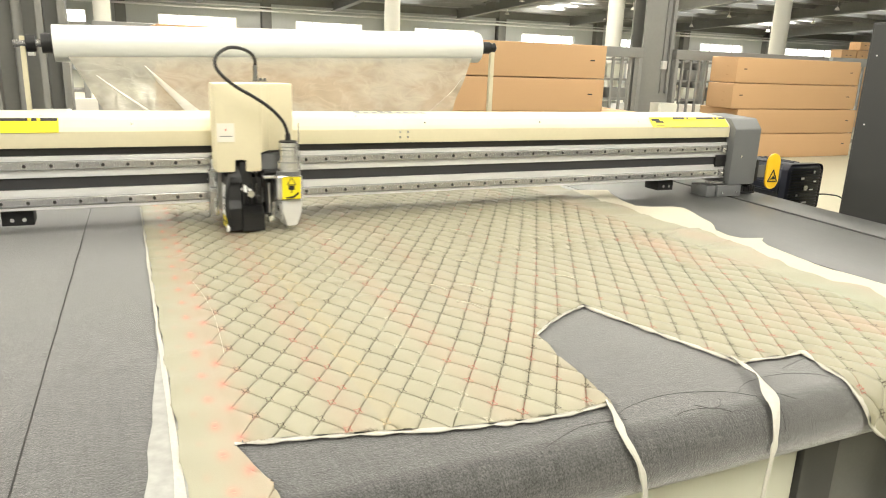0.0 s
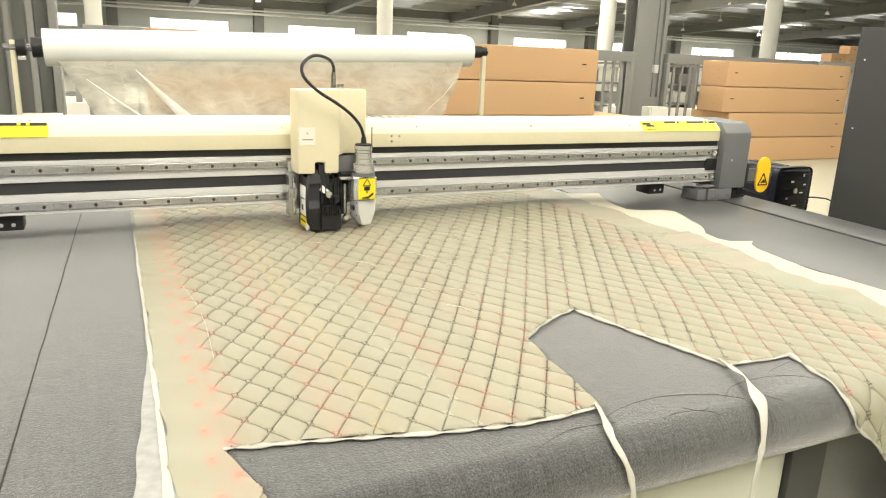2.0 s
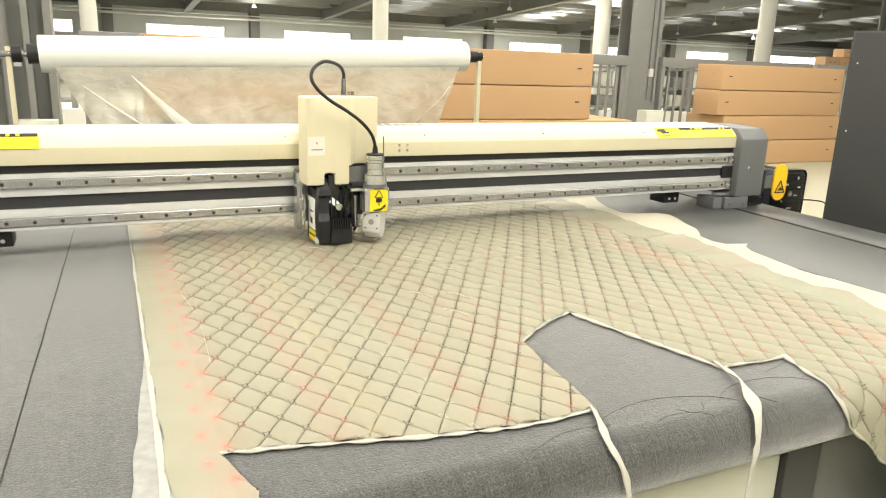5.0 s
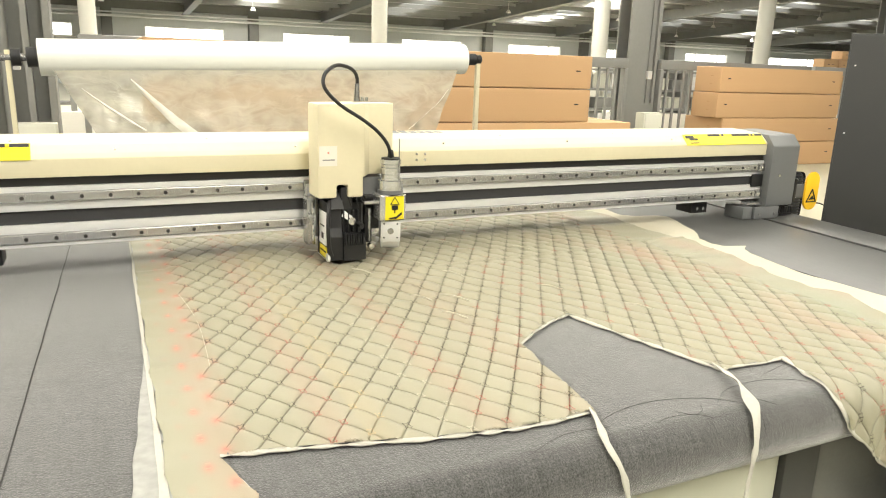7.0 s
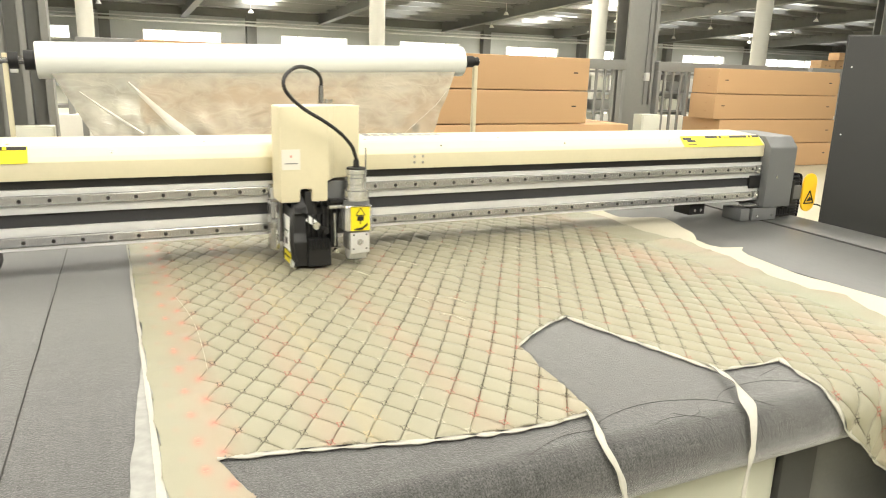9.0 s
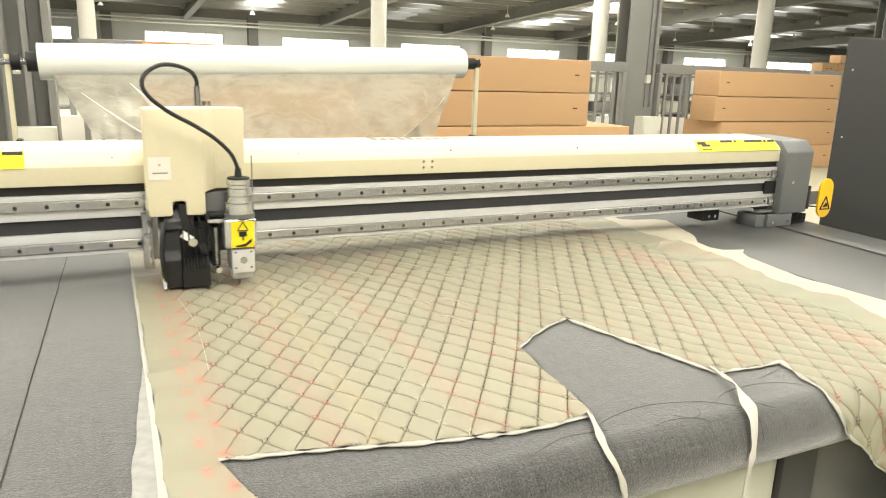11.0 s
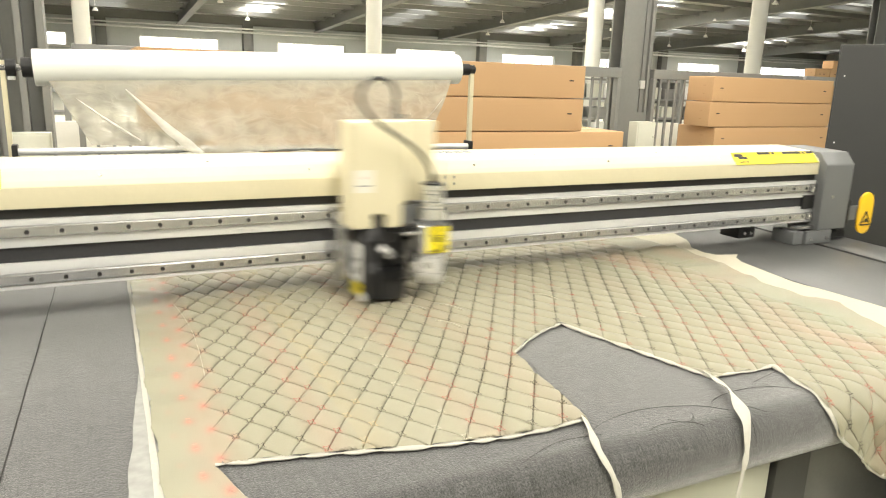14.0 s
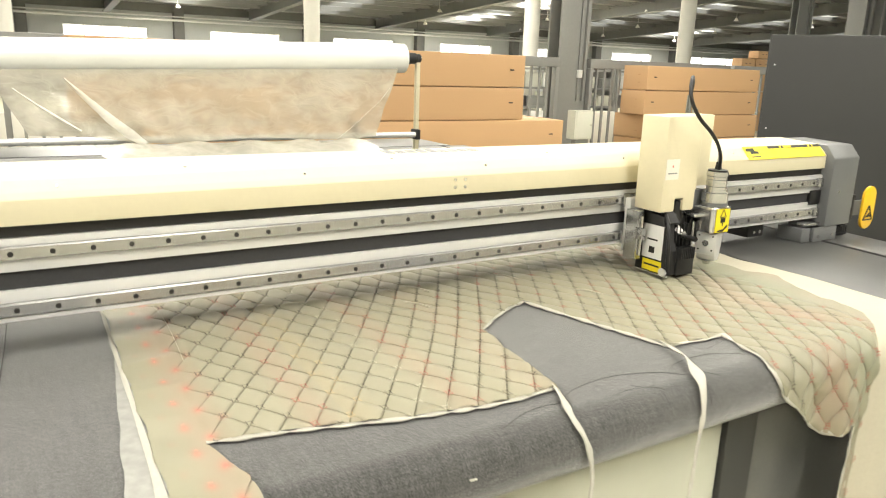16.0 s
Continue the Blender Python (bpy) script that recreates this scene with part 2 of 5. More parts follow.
def prism(bm, outline, axis, lo, hi, bevel=0.0):
    """An outline of (u, v) pairs drawn out along axis: 'x' takes (y, z), 'y' takes (x, z), 'z' takes (x, y)."""
    def at(u, v, w):
        return {"x": (w, u, v), "y": (u, w, v), "z": (u, v, w)}[axis]
    a = [bm.verts.new(at(u, v, lo)) for u, v in outline]
    b = [bm.verts.new(at(u, v, hi)) for u, v in outline]
    faces = [bm.faces.new(a), bm.faces.new(b)]
    n = len(a)
    for i in range(n):
        faces.append(bm.faces.new((a[i], a[(i + 1) % n], b[(i + 1) % n], b[i])))
    bmesh.ops.recalc_face_normals(bm, faces=faces)
    if bevel:
        edges = list({e for f in faces for e in f.edges})
        bmesh.ops.bevel(bm, geom=edges, offset=bevel, segments=2, profile=0.6, affect="EDGES")
    return bm


def tube(bm, points, radius, n=10):
    """A round cable through points, smoothed."""
    pts = [Vector(p) for p in points]
    path = []
    for i in range(len(pts) - 1):
        p0, p1, p2, p3 = pts[max(i - 1, 0)], pts[i], pts[i + 1], pts[min(i + 2, len(pts) - 1)]
        for k in range(8):
            t = k / 8
            path.append(0.5 * ((2 * p1) + (p2 - p0) * t + (2 * p0 - 5 * p1 + 4 * p2 - p3) * t * t + (3 * p1 - p0 - 3 * p2 + p3) * t ** 3))
    path.append(pts[-1])
    rings, side = [], None
    for i, p in enumerate(path):
        d = (path[min(i + 1, len(path) - 1)] - path[max(i - 1, 0)]).normalized()
        side = (side - d * side.dot(d)).normalized() if side else d.orthogonal().normalized()
        up = d.cross(side)
        rings.append([bm.verts.new(p + radius * (math.cos(a) * side + math.sin(a) * up)) for a in (2 * math.pi * k / n for k in range(n))])
    for a, b in zip(rings, rings[1:]):
        for k in range(n):
            bm.faces.new((a[k], a[(k + 1) % n], b[(k + 1) % n], b[k]))
    bm.faces.new(rings[0][::-1])
    bm.faces.new(rings[-1])
    return bm


def finish(name, bm, mat, smooth=True):
    me = bpy.data.meshes.new(name)
    bm.normal_update()
    for f in bm.faces:
        f.smooth = smooth
    if smooth:
        for e in bm.edges:
            if len(e.link_faces) == 2 and e.calc_face_angle(0) > radians(38):
                e.smooth = False
    bm.to_mesh(me)
    bm.free()
    me.materials.append(mat)
    return me


def part(name, bm, mat, parent, label="", kind=""):
    ob = new(name, finish(name, bm, mat))
    ob.parent = parent
    return tagged(ob, label, kind=kind)


def thing(name, x, y, z, label, category, group="", rz=0):
    ob = new(name)
    ob.empty_display_size = 0.05
    ob.matrix_basis = pose(x, y, z, 0, 0, rz)
    return tagged(ob, label, category, group)


def solid(name, bm, mat, label, category, group="", kind=""):
    return tagged(new(name, finish(name, bm, mat)), label, category, group, kind)


def structure(name, bm, mat, label, category="structure"):
    return tagged(new(name, finish(name, bm, mat)), label, category, kind="structure")


B = bmesh.new

# ---- hall ----
structure("floor", box(B(), -30, 70, -14, 46, -0.2, 0), CONCRETE, "pale yellow-grey epoxy factory floor", "floor")

# far wall: piers, sill band, head band, with real openings
WY = 40.0
WINDOWS = [(-12.4, -8.4), (-5.2, -1.3), (1.9, 5.75), (8.8, 12.6), (15.7, 19.6), (22.8, 26.7), (30.0, 33.9), (37.2, 41.2), (45.4, 51.0), (55, 60)]
WB, WT = 2.22, 2.86
bm = B()
box(bm, -30, 70, WY, WY + 0.3, 0, WB)
box(bm, -30, 70, WY, WY + 0.3, WT, 8.5)
edges_x = [-30] + [v for w in WINDOWS for v in w] + [70]
for a, b in zip(edges_x[::2], edges_x[1::2]):
    box(bm, a, b, WY, WY + 0.3, WB, WT)
wall_far = structure("wall_north", bm, WALL_PAINT, "pale grey clad far wall with a row of bright windows", "wall")
structure("wall_west", box(B(), -30.3, -30, -14, 46, 0, 8.5), WALL_PAINT, "pale grey clad side wall", "wall")
structure("wall_east", box(B(), 70, 70.3, -14, 46, 0, 8.5), WALL_PAINT, "pale grey clad side wall", "wall")
structure("wall_south", box(B(), -30, 70, -14.3, -14, 0, 8.5), WALL_PAINT, "pale grey clad wall behind the machine", "wall")
for i, (a, b) in enumerate(WINDOWS):
    w = tagged(new(f"window_{i + 1}"), "bright strip window with white frame in the far wall", "window", kind="structure")
    w.location = ((a + b) / 2, WY, WB)
    h = (b - a) / 2
    bm = B()
    for u0, u1, v0, v1 in ((-h, h, 0, 0.05), (-h, h, WT - WB - 0.05, WT - WB), (-h, -h + 0.06, 0.05, WT - WB - 0.05), (h - 0.06, h, 0.05, WT - WB - 0.05),
                           (-h * 0.52, -h * 0.52 + 0.05, 0.05, WT - WB - 0.05), (h * 0.52, h * 0.52 + 0.05, 0.05, WT - WB - 0.05)):
        box(bm, u0, u1, 0.05, 0.15, v0, v1)
    part("window_frame", bm, WHITE_PAINT, w)
    part("window_sill", box(B(), -h - 0.1, h + 0.1, -0.12, 0.05, -0.07, -0.003), WHITE_PAINT, w)
structure("backdrop", box(B(), -30, 70, WY + 1.2, WY + 1.3, 0.5, 5.5), GLOW, "overexposed daylight outside the windows", "sky")
# pilasters, girts and service pipe on the far wall
for i, x in enumerate((-7.0, 0.2, 7.2, 14.1, 21.2, 28.3, 35.5, 43.2, 53.0)):
    structure(f"pilaster_{i + 1}", box(B(), x - 0.25, x + 0.25, WY - 0.45, WY - 0.003, 0, 4.2, 0.01), TRUSS, "dark grey steel pilaster on the far wall", "column")
bm = B()
rod(bm, (-30, WY - 0.55, 3.25), (70, WY - 0.55, 3.25), 0.06)
rod(bm, (-30, WY - 0.55, 3.42), (70, WY - 0.55, 3.42), 0.035)
structure("trim_pipes", bm, ALU, "thin service pipes along the far wall", "pipe")
structure("trim_eaves", box(B(), -30, 70, WY - 0.35, WY - 0.003, 3.62, 4.3), TRUSS, "dark eaves girder along the far wall", "beam")


# roof: pitched sheet with skylight slots, rafters and purlins
def roof_z(y):
    return 4.0 + (WY - y) * 0.058


SLOTS = [(-9, -7.6), (-0.2, 1.2), (6.2, 7.6), (13.4, 15.0), (21.5, 23.2), (29.5, 31.4), (38, 40), (47, 49.4)]


def roof_piece(bm, x0, x1, y0, y1):
    prism(bm, [(y0, roof_z(y0)), (y1, roof_z(y1)), (y1, roof_z(y1) + 0.12), (y0, roof_z(y0) + 0.12)], "x", x0, x1)


bm = B()
xs = [-30] + [v for s in SLOTS for v in s] + [70]
for a, b in zip(xs[::2], xs[1::2]):
    roof_piece(bm, a, b, -14, WY + 0.3)
for a, b in SLOTS:
    for y0, y1 in ((-14, -6), (-0.5, 0.5), (8.2, 9.2), (15, 16.2), (22.4, 24.2), (30, 31.5), (37.5, WY + 0.3)):
        roof_piece(bm, a, b, y0, y1)
structure("ceiling", bm, ROOF_SHEET, "ribbed grey roof sheeting with long skylight slots", "ceiling")
structure("backdrop_roof", box(B(), -30, 70, -14, 46, 9.0, 9.1), GLOW, "white daylight above the skylights", "sky")
for i, x in enumerate((-11.0, -3.6, 3.8, 10.8, 18.2, 26.0, 34.0, 43.0, 52.0)):
    bm = B()
    y0, y1 = -14, WY - 0.4
    for dz0, dz1, hw in ((-0.60, -0.56, 0.16), (-0.56, -0.09, 0.02), (-0.09, -0.05, 0.16)):
        prism(bm, [(y0, roof_z(y0) + dz0), (y1, roof_z(y1) + dz0), (y1, roof_z(y1) + dz1), (y0, roof_z(y0) + dz1)], "x", x - hw, x + hw)
    structure(f"rafter_{i + 1}", bm, TRUSS, "dark steel roof rafter with flanges", "beam")
purlins = tagged(new("purlins"), "grey roof purlins running across the rafters", "beam", kind="structure")
purlin_mesh = finish("purlin", box(B(), -30, 70, 0, 0.07, -0.20, -0.005), STEEL_COLUMN)
y = 9.0
while y < WY - 1:
    ob = new("purlin", purlin_mesh)
    ob.parent, ob.location = purlins, (0, y, roof_z(y))
    y += 1.5
# pendant lamps under the roof
lamp_bm = B()
rod(lamp_bm, (0, 0, 0), (0, 0, 0.46), 0.01, n=6)
rod(lamp_bm, (0, 0, -0.14), (0, 0, 0.0), 0.13, 0.05, n=14)
first = None
for i in range(7):
    for j in range(4):
        x, y = -2 + i * 6.5 + (j % 2) * 2, 21 + j * 5.0
        if first is None:
            first = thing("pendant_lamp", x, y, roof_z(y) - 0.45, "small white high-bay lamp hanging under the roof", "lamp", "lamps under the roof")
            part("shade", lamp_bm, WHITE_PAINT, first)
        else:
            copy_thing(first, pose(x, y, roof_z(y) - 0.45))

# grey steel columns near the fence and white columns farther off
def steel_column(bm):
    return solid("steel_column", bm, STEEL_COLUMN, "grey painted steel column with cable conduits", "column", "steel columns")


def h_column(cx, cy, w):
    """Flange towards the table, two conduits on its face."""
    bm, top = B(), roof_z(cy) - 0.61
    box(bm, cx - w, cx + w, cy - 0.15, cy - 0.12, 0, top, 0.004)
    box(bm, cx - w, cx + w, cy + 0.12, cy + 0.15, 0, top, 0.004)
    box(bm, cx - 0.03, cx + 0.03, cy - 0.12, cy + 0.12, 0, top)
    box(bm, cx + w * 0.62, cx + w * 0.74, cy - 0.20, cy - 0.153, 0.9, top)
    box(bm, cx + w * 0.30, cx + w * 0.36, cy - 0.18, cy - 0.153, 0.9, top)
    steel_column(bm)


def open_column(cx, cy, w, d):
    """Turned a quarter: the deep web shows between two flanges, with a pipe in the hollow."""
    bm, top = B(), roof_z(cy) - 0.61
    for side in (-1, 1):
        x = cx + side * (w - 0.035)
        box(bm, x - 0.035, x + 0.035, cy - d, cy + d, 0, top, 0.006)
    box(bm, cx - w + 0.07, cx + w - 0.07, cy - 0.015, cy + 0.015, 0, top)
    rod(bm, (cx - w * 0.25, cy - 0.10, 0), (cx - w * 0.25, cy - 0.10, top), 0.05, n=14)
    box(bm, cx + w * 0.25, cx + w * 0.42, cy - d * 0.9, cy - 0.02, 0, top)
    steel_column(bm)


h_column(7.07, 8.9, 0.29)
open_column(-1.10, 8.9, 0.36, 0.24)
h_column(24.1, 16.6, 0.42)
open_column(19.0, 11.2, 0.62, 0.24)
for x0, x1 in ((-0.545, -0.295), (4.285, 4.575), (9.265, 9.605), (14.06, 14.44), (-5.2, -4.95)):
    bm = B()
    rod(bm, ((x0 + x1) / 2, 13, 0), ((x0 + x1) / 2, 13, roof_z(13) - 0.3), (x1 - x0) / 2, n=24)
    box(bm, x0 - 0.12, x1 + 0.12, 13 - 0.3, 13 + 0.3, 0, 0.05, 0.01)
    solid("white_column", bm, COLUMN_PAINT, "round white painted roof column", "column", "white columns")
bm = box(B(), 7.145, 7.225, 8.70, 8.7488, 1.25, 1.37, 0.006)
solid("wall_switch", bm, WHITE_PLASTIC, "small white switch box on the steel column", "switch")


def switch_box(x, y, z, w, h):
    t = thing("switch_box", x, y, z, "beige metal electrical box by the steel column", "electrical box", "electrical boxes")
    part("case", box(B(), -w / 2, w / 2, -0.09, 0.09, 0, h, 0.008), BOX_PAINT, t)
    part("door", box(B(), -w / 2 + 0.02, w / 2 - 0.02, -0.104, -0.092, 0.02, h - 0.02, 0.004), BOX_PAINT, t)
    part("lock", rod(B(), (w * 0.36, -0.118, h * 0.5), (w * 0.36, -0.105, h * 0.5), 0.012), CHROME, t)
    part("stand", box(B(), -w * 0.3, w * 0.3, -0.05, 0.05, -z, -0.002), STEEL_COLUMN, t)


switch_box(6.81, 8.2, 0.37, 0.34, 0.42)
switch_box(-0.92, 8.2, 0.22, 0.36, 0.44)


# fence along the edge of the bay
def fence(x0, x1):
    t = thing("fence", x0, 8.7, 0, "grey steel bar fence with a broad top rail", "fence", "fence runs")
    n = max(2, int((x1 - x0) / 0.16))
    part("top_rail", box(B(), 0, x1 - x0, -0.05, 0.05, 1.40, 1.54, 0.01), STEEL_COLUMN, t)
    part("bottom_rail", box(B(), 0, x1 - x0, -0.03, 0.03, 0.10, 0.16, 0.005), STEEL_COLUMN, t)
    me = None
    for i in range(n + 1):
        if me is None:
            ob = part("bar", box(B(), -0.016, 0.016, -0.016, 0.016, 0.162, 1.398), STEEL_COLUMN, t)
            me = ob.data
        else:
            ob = new("bar", me)
            ob.parent = t
        ob.location.x = (x1 - x0) * (i + 0.1) / (n + 0.2)
    for x in (0.03, x1 - x0 - 0.03):
        part("post", box(B(), x - 0.03, x + 0.03, -0.052, 0.052, 0, 1.398, 0.004), STEEL_COLUMN, t)
    return t


fence(5.6, 6.72)
fence(7.34, 10.6)
fence(-5.4, -1.55)
fence(-0.50, 5.5)
fence(10.7, 14.0)

# pale goods, racks and machines on the floor beyond the fence
def far_rack(x, y, w, h):
    t = thing("storage_rack", x, y, 0, "blue-grey steel rack with pale goods beyond the fence", "rack", "far racks")
    for px in (-w / 2, 0, w / 2):
        part("upright", box(B(), px - 0.04, px + 0.04, -0.3, 0.3, 0, h), STEEL_COLUMN, t)
    for k in range(4):
        z = 0.25 + k * (h - 0.3) / 3
        part("shelf", box(B(), -w / 2, w / 2, -0.28, 0.28, z - 0.04, z), STEEL_COLUMN, t)
        x0 = -w / 2 + 0.1
        while x0 < w / 2 - 0.4 and k < 3:
            ww = random.uniform(0.25, 0.6)
            part("carton", box(B(), x0, x0 + ww, -0.22, 0.22, z + 0.003, z + random.uniform(0.15, (h - 0.3) / 3 * 0.8), 0.01), random.choice((WHITE_LABEL, BOX_PAINT, STEEL_COLUMN)), t)
            x0 += ww + random.uniform(0.03, 0.2)


for x, y in ((8.4, 12.2), (11.0, 12.2), (13.4, 12.2), (-1.8, 12.5), (-4.6, 12.5)):
    far_rack(x, y, 2.2, 1.45)
for x in (-2.4, 0.2, 9.8, 12.6):
    solid("low_partition", box(B(), x - 1.25, x + 1.25, 10.4, 10.5, 0, 0.62, 0.01), WHITE_PAINT, "low white partition panel beyond the fence", "partition", "partitions")


# cardboard cartons
def carton(w, d, h, x, y, z, label, group, top=True):
    t = thing("cardboard_box", x, y, z, label, "box", group, rz=random.uniform(-0.5, 0.5))
    part("carton_body", box(B(), 0, w, 0, d, 0.004, h - 0.004, 0.012, 3), CARD, t)
    part("tape", box(B(), 0.004, w - 0.004, d * 0.44, d * 0.56, h - 0.004, h - 0.0015), TAPE, t)
    for u in (0.14, w - 0.22):
        part("printed_mark", box(B(), u, u + 0.06, -0.0035, 0.003, h * 0.52, h * 0.52 + 0.014), INK_AND_SHADE, t, "small unreadable black printed mark")
    for v in (0.3, 0.62):
        part("end_mark", box(B(), -0.0035, 0.003, d * 0.3, d * 0.38, h * v, h * v + 0.010), TAPE, t, "small unreadable black printed mark")


RIGHT, LEFT = "long cardboard box in a stack on the factory floor", "long cardboard box in a stack behind the plastic film"
for k, (dx, d) in enumerate(((0.17, 0.76), (0.15, 0.76), (0.0, 0.50), (0.02, 0.50))):
    carton(2.62 - dx * 0.6, d, 0.366, 7.78 + dx, 7.9, k * 0.367, RIGHT, "boxes of the free stack")
for k in range(4):
    dx = 0.62 if k < 2 else 0.0
    carton(2.75, 0.9, 0.375, 2.11 + dx, 7.0, k * 0.376, LEFT, "boxes of the stack behind the film")
    carton(2.05, 0.9, 0.375, 0.04 + dx * 0.9, 7.0, k * 0.376, LEFT, "boxes of the stack behind the film")
for x, y, z, w in ((14.9, 12, 0, 1.3), (14.9, 12, 0.51, 1.3), (14.95, 12, 1.02, 1.25), (14.92, 12, 1.53, 0.5), (15.46, 12, 1.53, 0.6), (15.52, 12, 1.82, 0.5)):
    carton(w, 0.3, 0.5 if z < 1.5 else 0.285 if x < 15 or z < 1.6 else 0.19, x + 0.3, y, z, "small cardboard box in a far stack", "far small boxes")

# tall dark control cabinet
cab = thing("control_cabinet", 2.32, 1.94, 0, "tall charcoal sheet-metal control cabinet beside the cutting table", "cabinet", rz=-54)
part("body", box(B(), 0, 1.1, 0, 0.55, 0, 1.50, 0.006), DARK_PANEL, cab)
part("front_panel", box(B(), 0.006, 1.094, -0.003, 0.002, 0.006, 1.494, 0.002), DARK_PANEL, cab)
for z in (0.35, 0.75, 1.12, 1.38):
    part("screw", rod(B(), (0.03, -0.005, z), (0.03, -0.003, z), 0.0032, n=12), WHITE_LABEL, cab)

# ---- cutting table ----
TOP = 0.85
table = thing("cutting_table", 0.3, 2.2, 0, "long conveyor cutting table with cream and grey panels", "cutting machine")


def tpart(name, bm, mat, label="", kind="", parent=None):
    bmesh.ops.translate(bm, verts=bm.verts, vec=(-0.3, -2.2, 0))
    return part(name, bm, mat, parent or table, label, kind)


ROLL_Y, ROLL_R = 0.693, 0.05
belt = [(3.85, TOP), (ROLL_Y, TOP)] + [(ROLL_Y - ROLL_R * math.sin(a), TOP - ROLL_R + ROLL_R * math.cos(a)) for a in (math.pi * k / 14 for k in range(1, 15))] + [(3.85, TOP - 2 * ROLL_R)]
belt_part = tpart("conveyor_belt", prism(B(), belt, "x", -0.95, 1.235), FELT, "mottled grey felt conveyor belt")
seam_x = [(y, -0.4670 + 0.0309 * (y - 0.7) + 0.0012 * noise.noise((y * 9, 0, 0)) + 0.0006 * noise.noise((y * 40, 3, 0))) for y in (0.70 + 0.025 * k for k in range(80))]
tpart("belt_seam", prism(B(), [(x - 0.0008, y) for y, x in seam_x] + [(x + 0.0009 + 0.0005 * noise.noise((y * 30, 7, 0)), y) for y, x in reversed(seam_x)], "z", TOP - 0.002, TOP + 0.0008), INK_AND_SHADE, "thin dark joint line in the belt")
tpart("front_panel", box(B(), -0.95, 0.640, 0.71, 0.74, 0.06, 0.738, 0.004), PANEL_PAINT, "pale cream-grey front panel below the belt roller")
tpart("front_post", box(B(), 0.643, 0.726, 0.70, 0.80, 0, 0.744, 0.004), DARK_PANEL, "dark grey front post")
tpart("grey_panel", box(B(), 0.729, 1.74, 0.715, 0.74, 0.03, 0.742, 0.004), MID_GREY, "smooth grey front panel")
tpart("frame", box(B(), -0.94, 1.70, 0.79, 3.84, 0.20, 0.742), GREY_PAINT)
for x, y in ((-0.85, 1.0), (1.6, 1.0), (-0.85, 3.7), (1.6, 3.7)):
    tpart("leg", box(B(), x - 0.06, x + 0.06, y - 0.06, y + 0.06, 0, 0.198, 0.005), GREY_PAINT)


def slot(y):
    """The side rail runs slightly askew to the belt."""
    return 1.688 + 0.079 * (y - 1.5)


tpart("side_deck", prism(B(), [(1.239, 0.66), (slot(0.66), 0.66), (slot(3.85), 3.85), (1.239, 3.85)], "z", 0.744, TOP + 0.001, 0.002), DECK, "smooth grey metal side deck")
tpart("side_rail", prism(B(), [(slot(0.66) + 0.022, 0.66), (slot(0.66) + 0.205, 0.66), (slot(3.85) + 0.185, 3.85), (slot(3.85) + 0.022, 3.85)], "z", 0.744, TOP + 0.001, 0.003), DECK, "grey side rail with a dark slot")
tpart("rail_slot", prism(B(), [(slot(0.66) + 0.001, 0.66), (slot(0.66) + 0.017, 0.66), (slot(3.85) + 0.017, 3.85), (slot(3.85) + 0.001, 3.85)], "z", 0.78, TOP - 0.022), INK_AND_SHADE, "dark slot along the side rail")
tpart("side_deck", box(B(), -1.15, -0.953, 0.66, 3.85, 0.744, TOP + 0.001, 0.003), DECK)
tpart("side_rail", box(B(), -1.22, -1.153, 0.66, 3.95, 0.744, TOP + 0.012, 0.004), GREY_PAINT)
tpart("rear_plate", box(B(), -0.95, 1.95, 3.853, 4.3, 0.80, TOP + 0.004, 0.003), DECK, "grey sheet-metal rear plate")

# blower motor beside the table
mot = thing("blower_motor", 2.64, 2.5, 0, "black finned blower motor on a stand", "motor")
part("stand", box(B(), -0.12, 0.12, -0.10, 0.10, 0, 0.645, 0.004), GREY_PAINT, mot)
bm = rod(B(), (0, -0.075, 0.770), (0, 0.16, 0.770), 0.116, n=36)
box(bm, -0.10, 0.10, -0.06, 0.13, 0.648, 0.70, 0.01)
drum = part("motor_body", bm, MOTOR_BLACK, mot, "dark blue ribbed motor drum")
for k in range(20):
    a = math.pi * (k + 0.5) / 10
    part("cooling_rib", rod(B(), (0.113 * math.cos(a), -0.06, 0.770 + 0.113 * math.sin(a)), (0.113 * math.cos(a), 0.15, 0.770 + 0.113 * math.sin(a)), 0.0065, n=6), MOTOR_BLACK, drum)
guard = part("fan_guard", box(B(), -0.118, 0.118, -0.125, -0.078, 0.652, 0.888, 0.042, 5), MOTOR_BLACK, mot, "rounded black fan guard with fine slats")
for k in range(15):
    z = 0.672 + k * 0.0138
    inset = 0.028 if k in (0, 14) else 0.010
    part("slat", box(B(), -0.116 + inset, 0.116 - inset, -0.130, -0.124, z, z + 0.006, 0.0015), BLACK, guard)
part("fan_hub", rod(B(), (0.0, -0.134, 0.775), (0.0, -0.1305, 0.775), 0.014), STEEL, guard)
# Small white specks scattered over the guard.
for x, z, w, h in ((-0.035, 0.815, 0.018, 0.010), (0.042, 0.842, 0.008, 0.014), (0.050, 0.800, 0.016, 0.008), (-0.055, 0.735, 0.010, 0.010), (0.03, 0.762, 0.022, 0.006), (-0.01, 0.700, 0.030, 0.008)):
    part("white_speck", box(B(), x, x + w, -0.1335, -0.1302, z, z + h, 0.001), WHITE_LABEL, guard)

